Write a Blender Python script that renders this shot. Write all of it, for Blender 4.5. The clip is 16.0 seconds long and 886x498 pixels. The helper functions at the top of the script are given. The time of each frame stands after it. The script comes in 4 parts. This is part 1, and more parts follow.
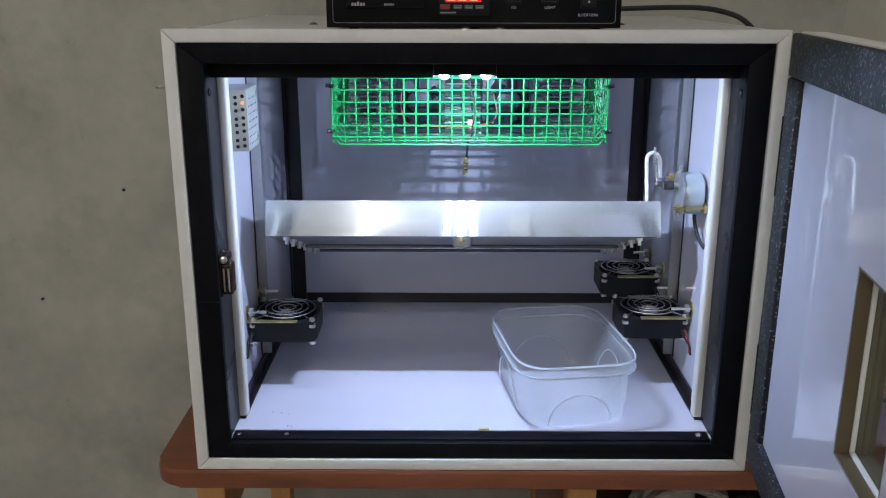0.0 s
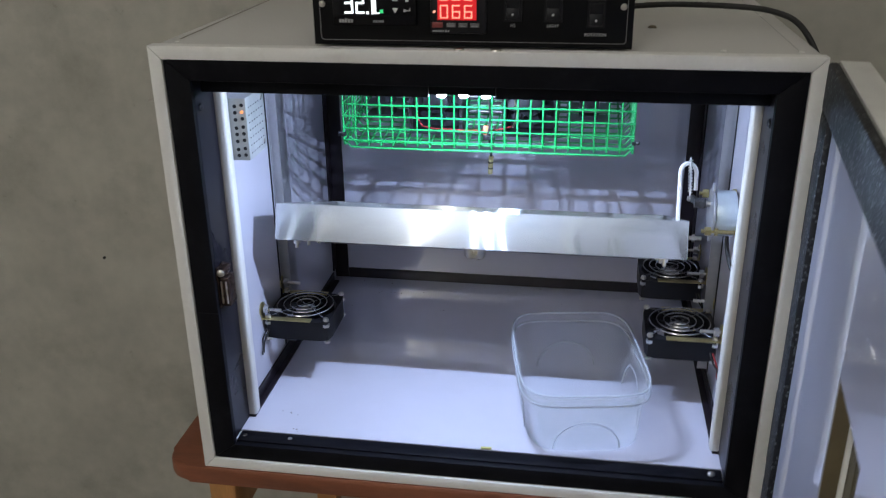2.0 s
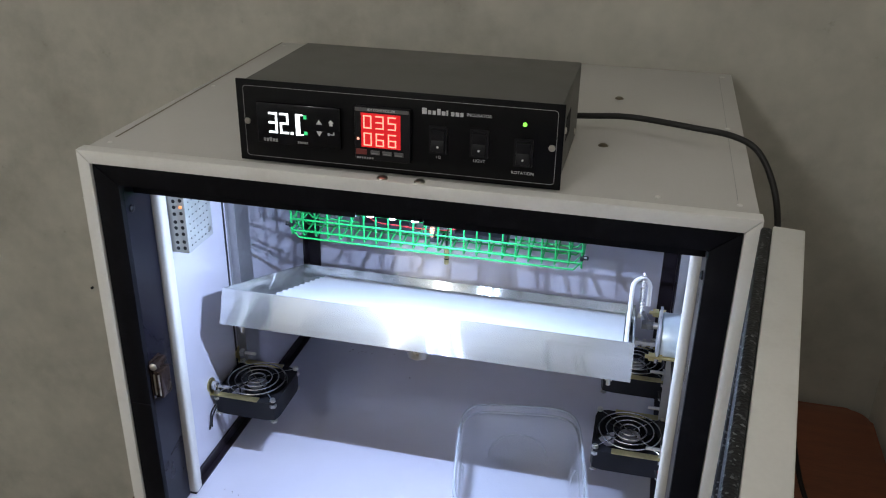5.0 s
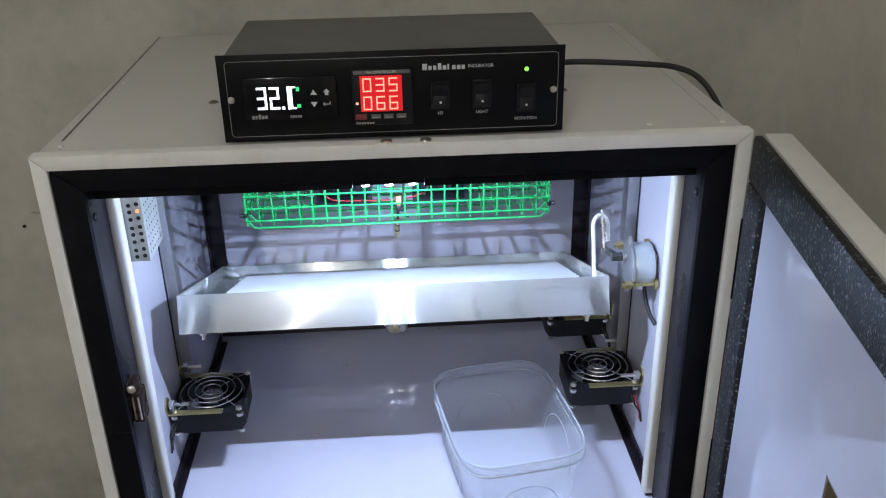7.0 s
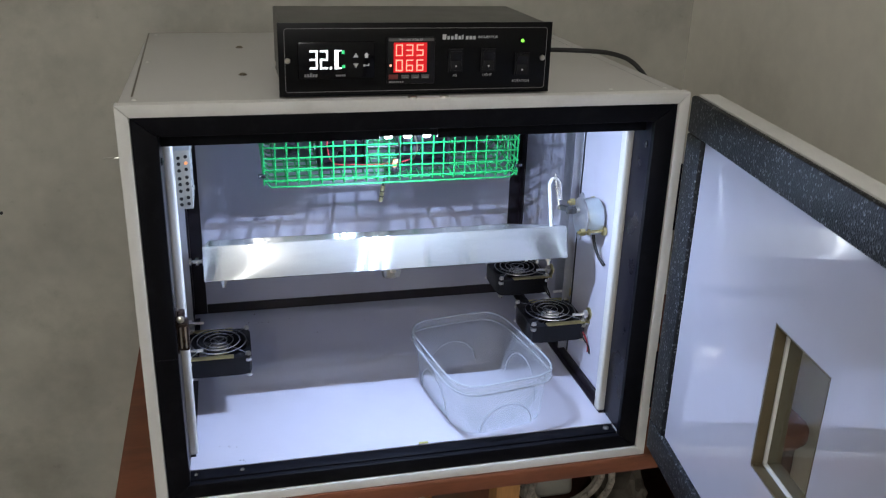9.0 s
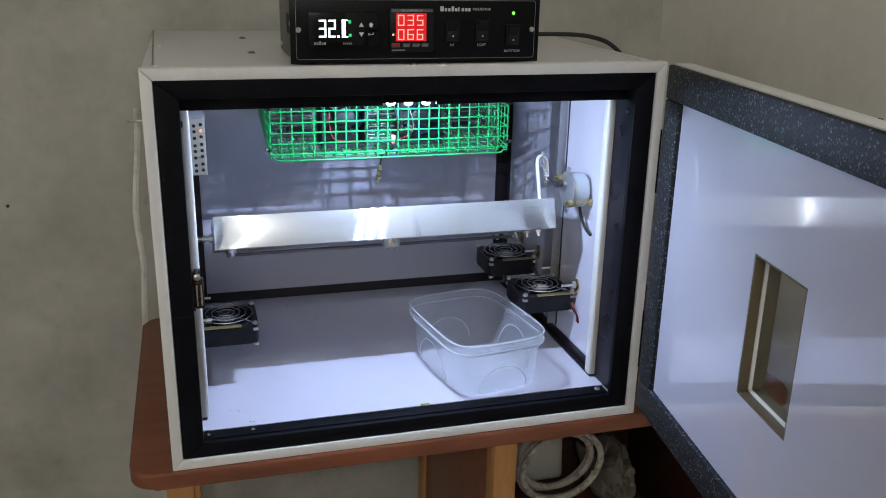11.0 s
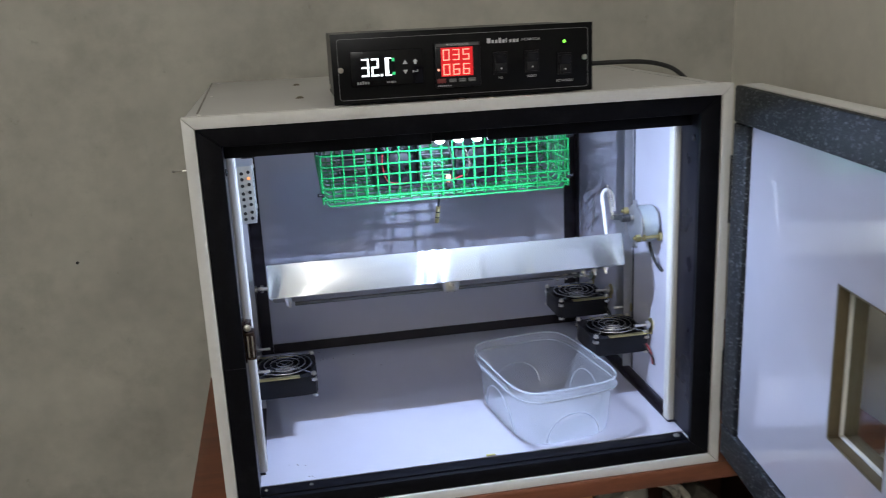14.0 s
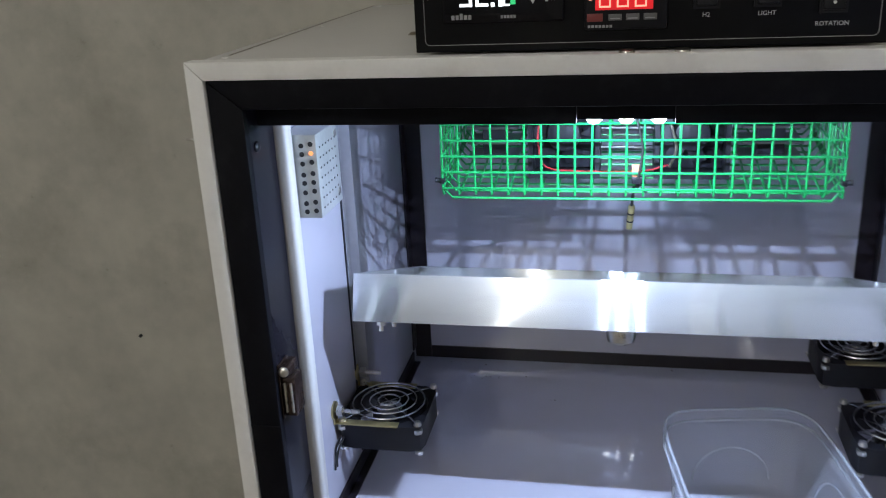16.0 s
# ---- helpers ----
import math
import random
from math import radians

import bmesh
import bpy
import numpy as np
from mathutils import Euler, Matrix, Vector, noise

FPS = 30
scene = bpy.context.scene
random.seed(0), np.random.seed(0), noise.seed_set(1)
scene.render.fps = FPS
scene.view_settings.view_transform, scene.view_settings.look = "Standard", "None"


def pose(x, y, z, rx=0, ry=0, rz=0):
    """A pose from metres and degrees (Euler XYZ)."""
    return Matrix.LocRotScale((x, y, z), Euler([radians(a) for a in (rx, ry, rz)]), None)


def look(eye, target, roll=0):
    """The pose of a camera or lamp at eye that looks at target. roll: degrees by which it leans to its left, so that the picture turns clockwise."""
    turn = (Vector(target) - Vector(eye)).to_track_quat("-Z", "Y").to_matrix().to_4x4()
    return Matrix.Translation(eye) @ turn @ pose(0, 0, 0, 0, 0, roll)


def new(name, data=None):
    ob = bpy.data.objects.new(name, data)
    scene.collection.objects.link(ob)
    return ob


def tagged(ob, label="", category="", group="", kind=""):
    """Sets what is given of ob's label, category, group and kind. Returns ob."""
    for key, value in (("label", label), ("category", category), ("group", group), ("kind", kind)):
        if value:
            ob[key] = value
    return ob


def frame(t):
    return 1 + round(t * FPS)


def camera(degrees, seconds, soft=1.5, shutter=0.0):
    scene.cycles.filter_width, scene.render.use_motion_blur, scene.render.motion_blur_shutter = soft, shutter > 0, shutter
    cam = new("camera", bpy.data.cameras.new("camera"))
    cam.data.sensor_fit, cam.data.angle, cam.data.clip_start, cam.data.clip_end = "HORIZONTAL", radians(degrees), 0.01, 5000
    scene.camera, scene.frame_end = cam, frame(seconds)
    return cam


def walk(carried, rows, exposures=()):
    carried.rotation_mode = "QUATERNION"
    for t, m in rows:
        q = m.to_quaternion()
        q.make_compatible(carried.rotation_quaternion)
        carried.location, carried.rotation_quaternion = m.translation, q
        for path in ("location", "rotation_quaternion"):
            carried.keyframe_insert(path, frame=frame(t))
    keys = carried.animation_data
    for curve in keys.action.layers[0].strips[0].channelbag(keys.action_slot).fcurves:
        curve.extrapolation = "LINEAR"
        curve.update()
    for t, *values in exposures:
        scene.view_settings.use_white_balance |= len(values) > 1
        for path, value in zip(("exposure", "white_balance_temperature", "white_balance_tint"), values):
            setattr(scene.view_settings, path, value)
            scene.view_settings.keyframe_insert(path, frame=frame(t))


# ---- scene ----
cam = camera(52.9, 16.0, soft=1.0, shutter=0.4)
PATH = [
    (0, (-0.028, -0.874, 1.261), (-0.035, 1.045, 0.695), 0.1),
    (0.5, (-0.028, -0.871, 1.286), (-0.002, 1.039, 0.694), 0.0),
    (1, (-0.024, -0.868, 1.299), (0.003, 1.034, 0.68), -0.2),
    (1.5, (-0.007, -0.842, 1.322), (-0.072, 1.024, 0.604), -1.3),
    (2, (0.1, -0.781, 1.368), (-0.192, 1.036, 0.585), -0.7),
    (2.5, (0.202, -0.71, 1.413), (-0.251, 1.038, 0.554), -0.3),
    (3, (0.221, -0.702, 1.433), (-0.287, 0.992, 0.499), -0.3),
    (3.5, (0.222, -0.702, 1.467), (-0.275, 0.994, 0.532), -0.4),
    (4, (0.214, -0.694, 1.484), (-0.279, 1.015, 0.569), 0.3),
    (4.5, (0.209, -0.685, 1.494), (-0.254, 1.037, 0.588), 1.0),
    (5, (0.204, -0.676, 1.494), (-0.208, 1.083, 0.636), 1.0),
    (7.5, (-0.062, -0.738, 1.451), (0.171, 1.057, 0.601), -0.0),
    (8, (-0.105, -0.783, 1.449), (0.236, 1.018, 0.648), 1.9),
    (8.5, (-0.145, -0.827, 1.441), (0.277, 0.983, 0.703), 2.4),
    (9, (-0.196, -0.884, 1.417), (0.255, 0.918, 0.676), 1.7),
    (9.5, (-0.235, -0.917, 1.394), (0.284, 0.885, 0.701), 2.8),
    (10, (-0.245, -0.94, 1.373), (0.262, 0.873, 0.698), 1.6),
    (12.5, (-0.257, -0.986, 1.322), (0.279, 0.852, 0.746), 1.1),
    (13, (-0.257, -0.988, 1.322), (0.261, 0.859, 0.755), 0.8),
    (13.5, (-0.245, -0.984, 1.326), (0.211, 0.888, 0.79), -1.2),
    (14, (-0.202, -0.936, 1.323), (0.13, 0.963, 0.789), -2.6),
    (14.5, (-0.161, -0.829, 1.317), (0.002, 1.083, 0.754), -3.2),
    (15, (-0.129, -0.724, 1.313), (-0.045, 1.159, 0.642), -1.8),
    (15.5, (-0.089, -0.653, 1.311), (-0.212, 1.221, 0.624), -2.7),
    (16, (-0.01, -0.559, 1.295), (-0.405, 1.285, 0.628), -2.8),
]
walk(cam, [(t, look(eye, target, roll)) for t, eye, target, roll in PATH],
     [(0.0, 0.05), (1.5, 0.0), (3.0, -0.16), (5.0, 0.08), (7.5, 0.10), (9.5, 0.06), (13.0, 0.04), (14.5, 0.12), (15.5, 0.04), (16.0, -0.04)])

# ---- light ----
world = bpy.data.worlds.new("room_air")
scene.world = world
world.use_nodes = True
world.node_tree.nodes["Background"].inputs[0].default_value = (0.9, 0.95, 1.0, 1)
world.node_tree.nodes["Background"].inputs[1].default_value = 0.02


def point_lamp(name, place, watts, colour, radius):
    data = bpy.data.lights.new(name, "POINT")
    data.energy, data.color, data.shadow_soft_size = watts, colour, radius
    ob = new(name, data)
    ob.location = place
    return ob


ROOM_WATTS, LED_WATTS = 29.0, 2.15
LED_X, LED_Y, LED_Z = (-0.0304, -0.0094, 0.0116), 0.0335, 1.1742
point_lamp("room_bulb_light", (-1.00, -2.92, 2.64), ROOM_WATTS, (0.975, 0.98, 0.98), 0.06)
# soft overhead fill, an added source that lifts the room's shaded sides
fill_lamp = bpy.data.lights.new("overhead_fill_light", "AREA")
fill_lamp.shape, fill_lamp.size, fill_lamp.size_y, fill_lamp.energy, fill_lamp.color = "RECTANGLE", 1.2, 0.15, 3.5, (0.975, 0.98, 0.98)
new("overhead_fill_light", fill_lamp).matrix_basis = look((0.28, -0.62, 2.76), (0.28, -0.32, 0.0))
for lx, share in zip(LED_X, (0.7, 1.6, 0.7)):
    led = bpy.data.lights.new("led_light", "AREA")
    led.shape, led.size, led.energy, led.color = "DISK", 0.0010, LED_WATTS * 0.26 * share, (0.485, 0.64, 1.0)
    new("led_light", led).matrix_basis = look((lx, LED_Y, LED_Z), (lx, LED_Y + 0.22, LED_Z - 0.97))
    point_lamp("led_lens_light", (lx, LED_Y, LED_Z), LED_WATTS * 0.43 * share, led.color, 0.0006)

# ---- materials ----


def mat(name, colour, rough=0.5, metal=0.0, vary=0.12, scale=12.0, fine=140.0, bump=0.05, spec=0.5, stretch=(1, 1, 1), coat=0.0, stain=None, stain_amount=0.0, stain_scale=3.0, speck=None):
    """A surface with cloudy variation, fine grain, relief and optional stains."""
    m = bpy.data.materials.new(name)
    m.use_nodes = True
    nt = m.node_tree
    bsdf = nt.nodes["Principled BSDF"]
    bsdf.inputs["Roughness"].default_value, bsdf.inputs["Metallic"].default_value = rough, metal
    bsdf.inputs["Specular IOR Level"].default_value = spec
    bsdf.inputs["Coat Weight"].default_value, bsdf.inputs["Coat Roughness"].default_value = coat, 0.03
    coord = nt.nodes.new("ShaderNodeTexCoord")
    mapping = nt.nodes.new("ShaderNodeMapping")
    mapping.inputs["Scale"].default_value = stretch
    nt.links.new(coord.outputs["Object"], mapping.inputs["Vector"])

    def cloud(size, detail):
        n = nt.nodes.new("ShaderNodeTexNoise")
        n.inputs["Scale"].default_value, n.inputs["Detail"].default_value = size, detail
        nt.links.new(mapping.outputs[0], n.inputs["Vector"])
        return n

    big, small = cloud(scale, 5), cloud(fine, 3)
    mix = nt.nodes.new("ShaderNodeMath")
    mix.operation = "MULTIPLY_ADD"
    nt.links.new(small.outputs["Fac"], mix.inputs[0])
    mix.inputs[1].default_value = 0.45
    nt.links.new(big.outputs["Fac"], mix.inputs[2])
    span = nt.nodes.new("ShaderNodeMapRange")
    span.inputs["From Min"].default_value, span.inputs["From Max"].default_value = 0.4, 1.05
    span.inputs["To Min"].default_value, span.inputs["To Max"].default_value = 1 - vary, 1 + vary
    nt.links.new(mix.outputs[0], span.inputs["Value"])
    tone = nt.nodes.new("ShaderNodeVectorMath")
    tone.operation = "SCALE"
    tone.inputs[0].default_value = colour
    nt.links.new(span.outputs[0], tone.inputs["Scale"])
    out = tone.outputs[0]
    if stain:
        s1 = cloud(stain_scale, 8)
        s1.inputs["Roughness"].default_value = 0.65
        ramp = nt.nodes.new("ShaderNodeMapRange")
        ramp.inputs["From Min"].default_value, ramp.inputs["From Max"].default_value = 0.52, 0.72
        ramp.inputs["To Max"].default_value = stain_amount
        nt.links.new(s1.outputs["Fac"], ramp.inputs["Value"])
        mx = nt.nodes.new("ShaderNodeMix")
        mx.data_type = "RGBA"
        nt.links.new(ramp.outputs[0], mx.inputs["Factor"])
        nt.links.new(out, mx.inputs[6])
        mx.inputs[7].default_value = (*stain, 1)
        out = mx.outputs[2]
    if speck:
        s2 = cloud(26.0, 10)
        s2.inputs["Roughness"].default_value = 0.72
        cut = nt.nodes.new("ShaderNodeMapRange")
        cut.inputs["From Min"].default_value, cut.inputs["From Max"].default_value = 0.63, 0.72
        cut.inputs["To Max"].default_value = 0.45
        nt.links.new(s2.outputs["Fac"], cut.inputs["Value"])
        mark = nt.nodes.new("ShaderNodeMix")
        mark.data_type = "RGBA"
        nt.links.new(cut.outputs[0], mark.inputs["Factor"])
        nt.links.new(out, mark.inputs[6])
        mark.inputs[7].default_value = (*speck, 1)
        out = mark.outputs[2]
    nt.links.new(out, bsdf.inputs["Base Color"])
    rr = nt.nodes.new("ShaderNodeMapRange")
    rr.inputs["To Min"].default_value, rr.inputs["To Max"].default_value = max(0.02, rough * 0.8), min(1, rough * 1.25)
    nt.links.new(big.outputs["Fac"], rr.inputs["Value"])
    nt.links.new(rr.outputs[0], bsdf.inputs["Roughness"])
    if bump:
        b = nt.nodes.new("ShaderNodeBump")
        b.inputs["Strength"].default_value, b.inputs["Distance"].default_value = bump, 0.002
        nt.links.new(mix.outputs[0], b.inputs["Height"])
        nt.links.new(b.outputs[0], bsdf.inputs["Normal"])
    return m


def brushed(name, colour, rough, along):
    """Rolled metal whose gloss smears across the rolling direction (an axis of the part), over a dull oxide."""
    m = mat(name, colour, rough, 1.0, vary=0.10, scale=9, fine=60, bump=0, stretch=(0.5, 6, 6), stain=(0.50, 0.50, 0.48), stain_amount=0.5, stain_scale=7)
    nt = m.node_tree
    bsdf = nt.nodes["Principled BSDF"]
    tone = bsdf.inputs["Base Color"].links[0].from_socket
    tangent = nt.nodes.new("ShaderNodeTangent")
    tangent.direction_type, tangent.axis = "RADIAL", along
    gloss, dull, mix = nt.nodes.new("ShaderNodeBsdfAnisotropic"), nt.nodes.new("ShaderNodeBsdfDiffuse"), nt.nodes.new("ShaderNodeMixShader")
    gloss.inputs["Roughness"].default_value, gloss.inputs["Anisotropy"].default_value = rough, -0.84
    mix.inputs[0].default_value = 0.80
    nt.links.new(tangent.outputs[0], gloss.inputs["Tangent"])
    nt.links.new(tone, gloss.inputs["Color"])
    nt.links.new(tone, dull.inputs["Color"])
    nt.links.new(dull.outputs[0], mix.inputs[1])
    nt.links.new(gloss.outputs[0], mix.inputs[2])
    nt.links.new(mix.outputs[0], nt.nodes["Material Output"].inputs[0])
    nt.nodes.remove(bsdf)
    return m


def foam_rubber(name):
    """Coarse black cell rubber, the glints of torn cells painted as paler colour."""
    m = mat(name, (0.007, 0.008, 0.010), 0.55, vary=0.6, scale=120, fine=400, bump=0.6, spec=0.4)
    nt = m.node_tree
    bsdf = nt.nodes["Principled BSDF"]
    coord = nt.nodes.new("ShaderNodeTexCoord")
    cells = nt.nodes.new("ShaderNodeTexVoronoi")
    cells.inputs["Scale"].default_value = 520
    nt.links.new(coord.outputs["Object"], cells.inputs["Vector"])
    pick = nt.nodes.new("ShaderNodeMapRange")
    pick.inputs["From Min"].default_value, pick.inputs["From Max"].default_value = 0.74, 0.92
    nt.links.new(cells.outputs["Color"], pick.inputs["Value"])
    mx = nt.nodes.new("ShaderNodeMix")
    mx.data_type = "RGBA"
    nt.links.new(pick.outputs[0], mx.inputs["Factor"])
    nt.links.new(bsdf.inputs["Base Color"].links[0].from_socket, mx.inputs[6])
    # pale grey painted into some cells where the rubber glints
    mx.inputs[7].default_value = (0.19, 0.20, 0.21, 1)
    nt.links.new(mx.outputs[2], bsdf.inputs["Base Color"])
    bump = nt.nodes.new("ShaderNodeBump")
    bump.inputs["Strength"].default_value, bump.inputs["Distance"].default_value = 0.4, 0.001
    nt.links.new(cells.outputs["Distance"], bump.inputs["Height"])
    nt.links.new(bump.outputs[0], bsdf.inputs["Normal"])
    return m


def glow(name, colour, strength):
    m = bpy.data.materials.new(name)
    m.use_nodes = True
    bsdf = m.node_tree.nodes["Principled BSDF"]
    bsdf.inputs["Base Color"].default_value = (*[c * 0.5 for c in colour], 1)
    bsdf.inputs["Emission Color"].default_value = (*colour, 1)
    bsdf.inputs["Emission Strength"].default_value = strength
    return m


def clear(name, haze, haze_colour, rough, tint):
    """Thin clear plastic or glass: mostly see-through, a little milky, glossy towards grazing angles."""
    m = bpy.data.materials.new(name)
    m.use_nodes = True
    nt = m.node_tree
    nt.nodes.remove(nt.nodes["Principled BSDF"])
    trans, dif = nt.nodes.new("ShaderNodeBsdfTransparent"), nt.nodes.new("ShaderNodeBsdfDiffuse")
    tl, gl = nt.nodes.new("ShaderNodeBsdfTranslucent"), nt.nodes.new("ShaderNodeBsdfGlossy")
    trans.inputs[0].default_value = (*tint, 1)
    dif.inputs[0].default_value = tl.inputs[0].default_value = (*haze_colour, 1)
    gl.inputs["Roughness"].default_value = rough
    milk, body, skin = (nt.nodes.new("ShaderNodeMixShader") for _ in range(3))
    milk.inputs[0].default_value = 0.6
    nt.links.new(dif.outputs[0], milk.inputs[1])
    nt.links.new(tl.outputs[0], milk.inputs[2])
    body.inputs[0].default_value = haze
    nt.links.new(trans.outputs[0], body.inputs[1])
    nt.links.new(milk.outputs[0], body.inputs[2])
    edge = nt.nodes.new("ShaderNodeLayerWeight")
    power, gain = nt.nodes.new("ShaderNodeMath"), nt.nodes.new("ShaderNodeMath")
    power.operation, gain.operation = "POWER", "MULTIPLY_ADD"
    power.inputs[1].default_value, gain.inputs[1].default_value, gain.inputs[2].default_value = 3.5, 0.30, 0.035
    nt.links.new(edge.outputs["Facing"], power.inputs[0])
    nt.links.new(power.outputs[0], gain.inputs[0])
    nt.links.new(gain.outputs[0], skin.inputs[0])
    nt.links.new(body.outputs[0], skin.inputs[1])
    nt.links.new(gl.outputs[0], skin.inputs[2])
    nt.links.new(skin.outputs[0], nt.nodes["Material Output"].inputs[0])
    return m


PLASTER = mat("grey_beige_plaster", (0.45, 0.434, 0.378), 0.75, vary=0.20, scale=7.5, fine=38, bump=0.6, stain=(0.25, 0.24, 0.20), stain_amount=0.52, stain_scale=6.5, speck=(0.16, 0.15, 0.12))
RIDGE = mat("pale_ridge", (0.78, 0.76, 0.68), 0.85, vary=0.2, scale=25, fine=120, bump=0.3, stain=(0.42, 0.40, 0.34), stain_amount=0.8, stain_scale=18)
CREAM = mat("cream_plaster", (0.78, 0.745, 0.66), 0.8, vary=0.10, scale=4.0, fine=45, bump=0.3, stain=(0.42, 0.39, 0.32), stain_amount=0.4, stain_scale=3.2)
# kept pale so the room's unseen sides throw back more lamp light
PALE_BOUNCE = mat("pale_bounce_finish", (0.82, 0.81, 0.78), 0.9, vary=0.06, scale=3, fine=60, bump=0.1)
CEMENT = mat("cement_floor", (0.34, 0.31, 0.27), 0.8, vary=0.2, scale=4, fine=90, bump=0.3)
SHEET = mat("painted_sheet", (0.60, 0.585, 0.56), 0.36, vary=0.04, scale=6, fine=200, bump=0.02, stain=(0.5, 0.48, 0.43), stain_amount=0.25, stain_scale=6)
PROFILE = mat("white_edge_profile", (0.80, 0.79, 0.76), 0.38, vary=0.05, scale=14, fine=300, bump=0.02, stain=(0.55, 0.52, 0.47), stain_amount=0.3, stain_scale=22)
LINER = mat("glossy_white_liner", (0.585, 0.572, 0.645), 0.35, vary=0.03, scale=5, fine=40, bump=0, spec=0.2, coat=1.0, stain=(0.50, 0.49, 0.53), stain_amount=0.2, stain_scale=9)
LINER.node_tree.nodes["Principled BSDF"].inputs["Coat IOR"].default_value = 2.1
LINER.node_tree.nodes["Principled BSDF"].inputs["Coat Roughness"].default_value = 0.02
GASKET = mat("black_plastic_profile", (0.005, 0.005, 0.007), 0.5, spec=0.10, vary=0.3, scale=20, fine=220, bump=0.03, stain=(0.02, 0.02, 0.024), stain_amount=0.4, stain_scale=30)
REVEAL = mat("dark_glossy_profile", (0.008, 0.0075, 0.012), 0.28, spec=0.18, vary=0.25, scale=18, fine=160, bump=0.03)
TRIM_BLACK = mat("black_angle_trim", (0.014, 0.010, 0.014), 0.35, vary=0.3, scale=25, fine=200, bump=0.03)
ALU = brushed("brushed_aluminium", (0.68, 0.69, 0.67), 0.19, "X")
ALU_DULL = mat("dull_aluminium", (0.42, 0.42, 0.43), 0.42, 0.8, vary=0.15, scale=12, fine=130, bump=0.03)
STEEL = mat("zinc_steel", (0.62, 0.60, 0.55), 0.28, 1.0, vary=0.2, scale=60, fine=400, bump=0.03)
BRASS = mat("yellow_passivated_steel", (0.50, 0.42, 0.20), 0.34, 0.9, vary=0.25, scale=50, fine=300, bump=0.04)
DARK_STEEL = mat("dark_steel", (0.13, 0.13, 0.13), 0.32, 0.9, vary=0.25, scale=50, fine=300, bump=0.03)
GUARD = mat("chromed_guard_wire", (0.50, 0.50, 0.50), 0.24, 1.0, vary=0.2, scale=60, fine=400, bump=0.02)
SCREW = mat("weathered_screw", (0.22, 0.19, 0.14), 0.3, 0.9, vary=0.3, scale=200, fine=600, bump=0.05)
GALV = mat("galvanised_sheet", (0.50, 0.51, 0.49), 0.42, 0.6, vary=0.16, scale=35, fine=260, bump=0.02)
BLACK_PLASTIC = mat("black_plastic", (0.008, 0.008, 0.010), 0.42, vary=0.25, scale=40, fine=400, bump=0.04, spec=0.25)
HOLE = mat("dark_hole", (0.012, 0.012, 0.014), 0.7, vary=0.1, bump=0)
STRIP = mat("cream_edge_strip", (0.60, 0.58, 0.53), 0.4, vary=0.06, scale=14, fine=300, bump=0.02)
GREEN = mat("green_coated_mesh", (0.008, 0.25, 0.062), 0.36, vary=0.18, scale=40, fine=300, bump=0.04)
FOAM = foam_rubber("black_foam_rubber")
RED_WIRE = mat("red_cable", (0.27, 0.02, 0.022), 0.4, vary=0.1, bump=0)
CABLE = mat("black_cable", (0.007, 0.0065, 0.006), 0.55, vary=0.2, bump=0.02)
WHITE_SHEET = mat("white_plate", (0.55, 0.56, 0.56), 0.35, vary=0.03, scale=20, fine=200, bump=0.02)
MOTOR_PAINT = mat("pale_blue_grey_zinc", (0.55, 0.62, 0.63), 0.34, 0.55, vary=0.1, scale=30, fine=300, bump=0.03)
TOP_WOOD = mat("red_brown_laminate", (0.225, 0.074, 0.035), 0.40, vary=0.3, scale=7, fine=70, bump=0.05, stretch=(1, 7, 7), stain=(0.09, 0.03, 0.016), stain_amount=0.4, stain_scale=5)
LEG_WOOD = mat("orange_pine", (0.46, 0.22, 0.07), 0.45, vary=0.25, scale=8, fine=80, bump=0.06, stretch=(7, 7, 1))
DARK_WOOD = mat("dark_brown_wood", (0.075, 0.030, 0.018), 0.5, vary=0.3, scale=6, fine=70, bump=0.08, stretch=(6, 6, 1))
CARD = mat("brown_cardboard", (0.20, 0.13, 0.08), 0.85, vary=0.18, scale=10, fine=140, bump=0.1)
RAG = mat("grey_sacking", (0.16, 0.14, 0.11), 0.9, vary=0.35, scale=14, fine=160, bump=0.5)
ROPE = mat("white_braided_cord", (0.50, 0.46, 0.39), 0.8, vary=0.35, scale=60, fine=260, bump=0.5, stain=(0.08, 0.06, 0.05), stain_amount=0.9, stain_scale=85)
SOCKET = mat("ivory_socket_plastic", (0.52, 0.50, 0.44), 0.45, vary=0.06, scale=20, fine=200, bump=0.03)
BEIGE_FRAME = mat("beige_window_profile", (0.13, 0.10, 0.055), 0.35, vary=0.15, scale=16, fine=180, bump=0.04)
PANEL_BLACK = mat("satin_black_fascia", (0.005, 0.005, 0.006), 0.30, spec=0.15, vary=0.2, scale=15, fine=300, bump=0.01)
CASE_GREY = mat("dark_grey_powder_coat", (0.11, 0.108, 0.10), 0.48, vary=0.08, scale=30, fine=600, bump=0.06)
PRINT = mat("white_print", (0.62, 0.62, 0.62), 0.6, vary=0.05, bump=0)
PRINT_GREY = mat("grey_print", (0.30, 0.30, 0.30), 0.6, vary=0.05, bump=0)
SCREEN = mat("glossy_black_window", (0.004, 0.004, 0.006), 0.10, spec=0.25, vary=0.1, bump=0)
DARK_RED = mat("dark_red_key", (0.20, 0.035, 0.03), 0.4, vary=0.1, bump=0)
GREY_KEY = mat("grey_key", (0.12, 0.12, 0.12), 0.45, vary=0.1, bump=0)
WHITE_GLOW = glow("white_digits", (0.92, 0.98, 1.0), 1.6)
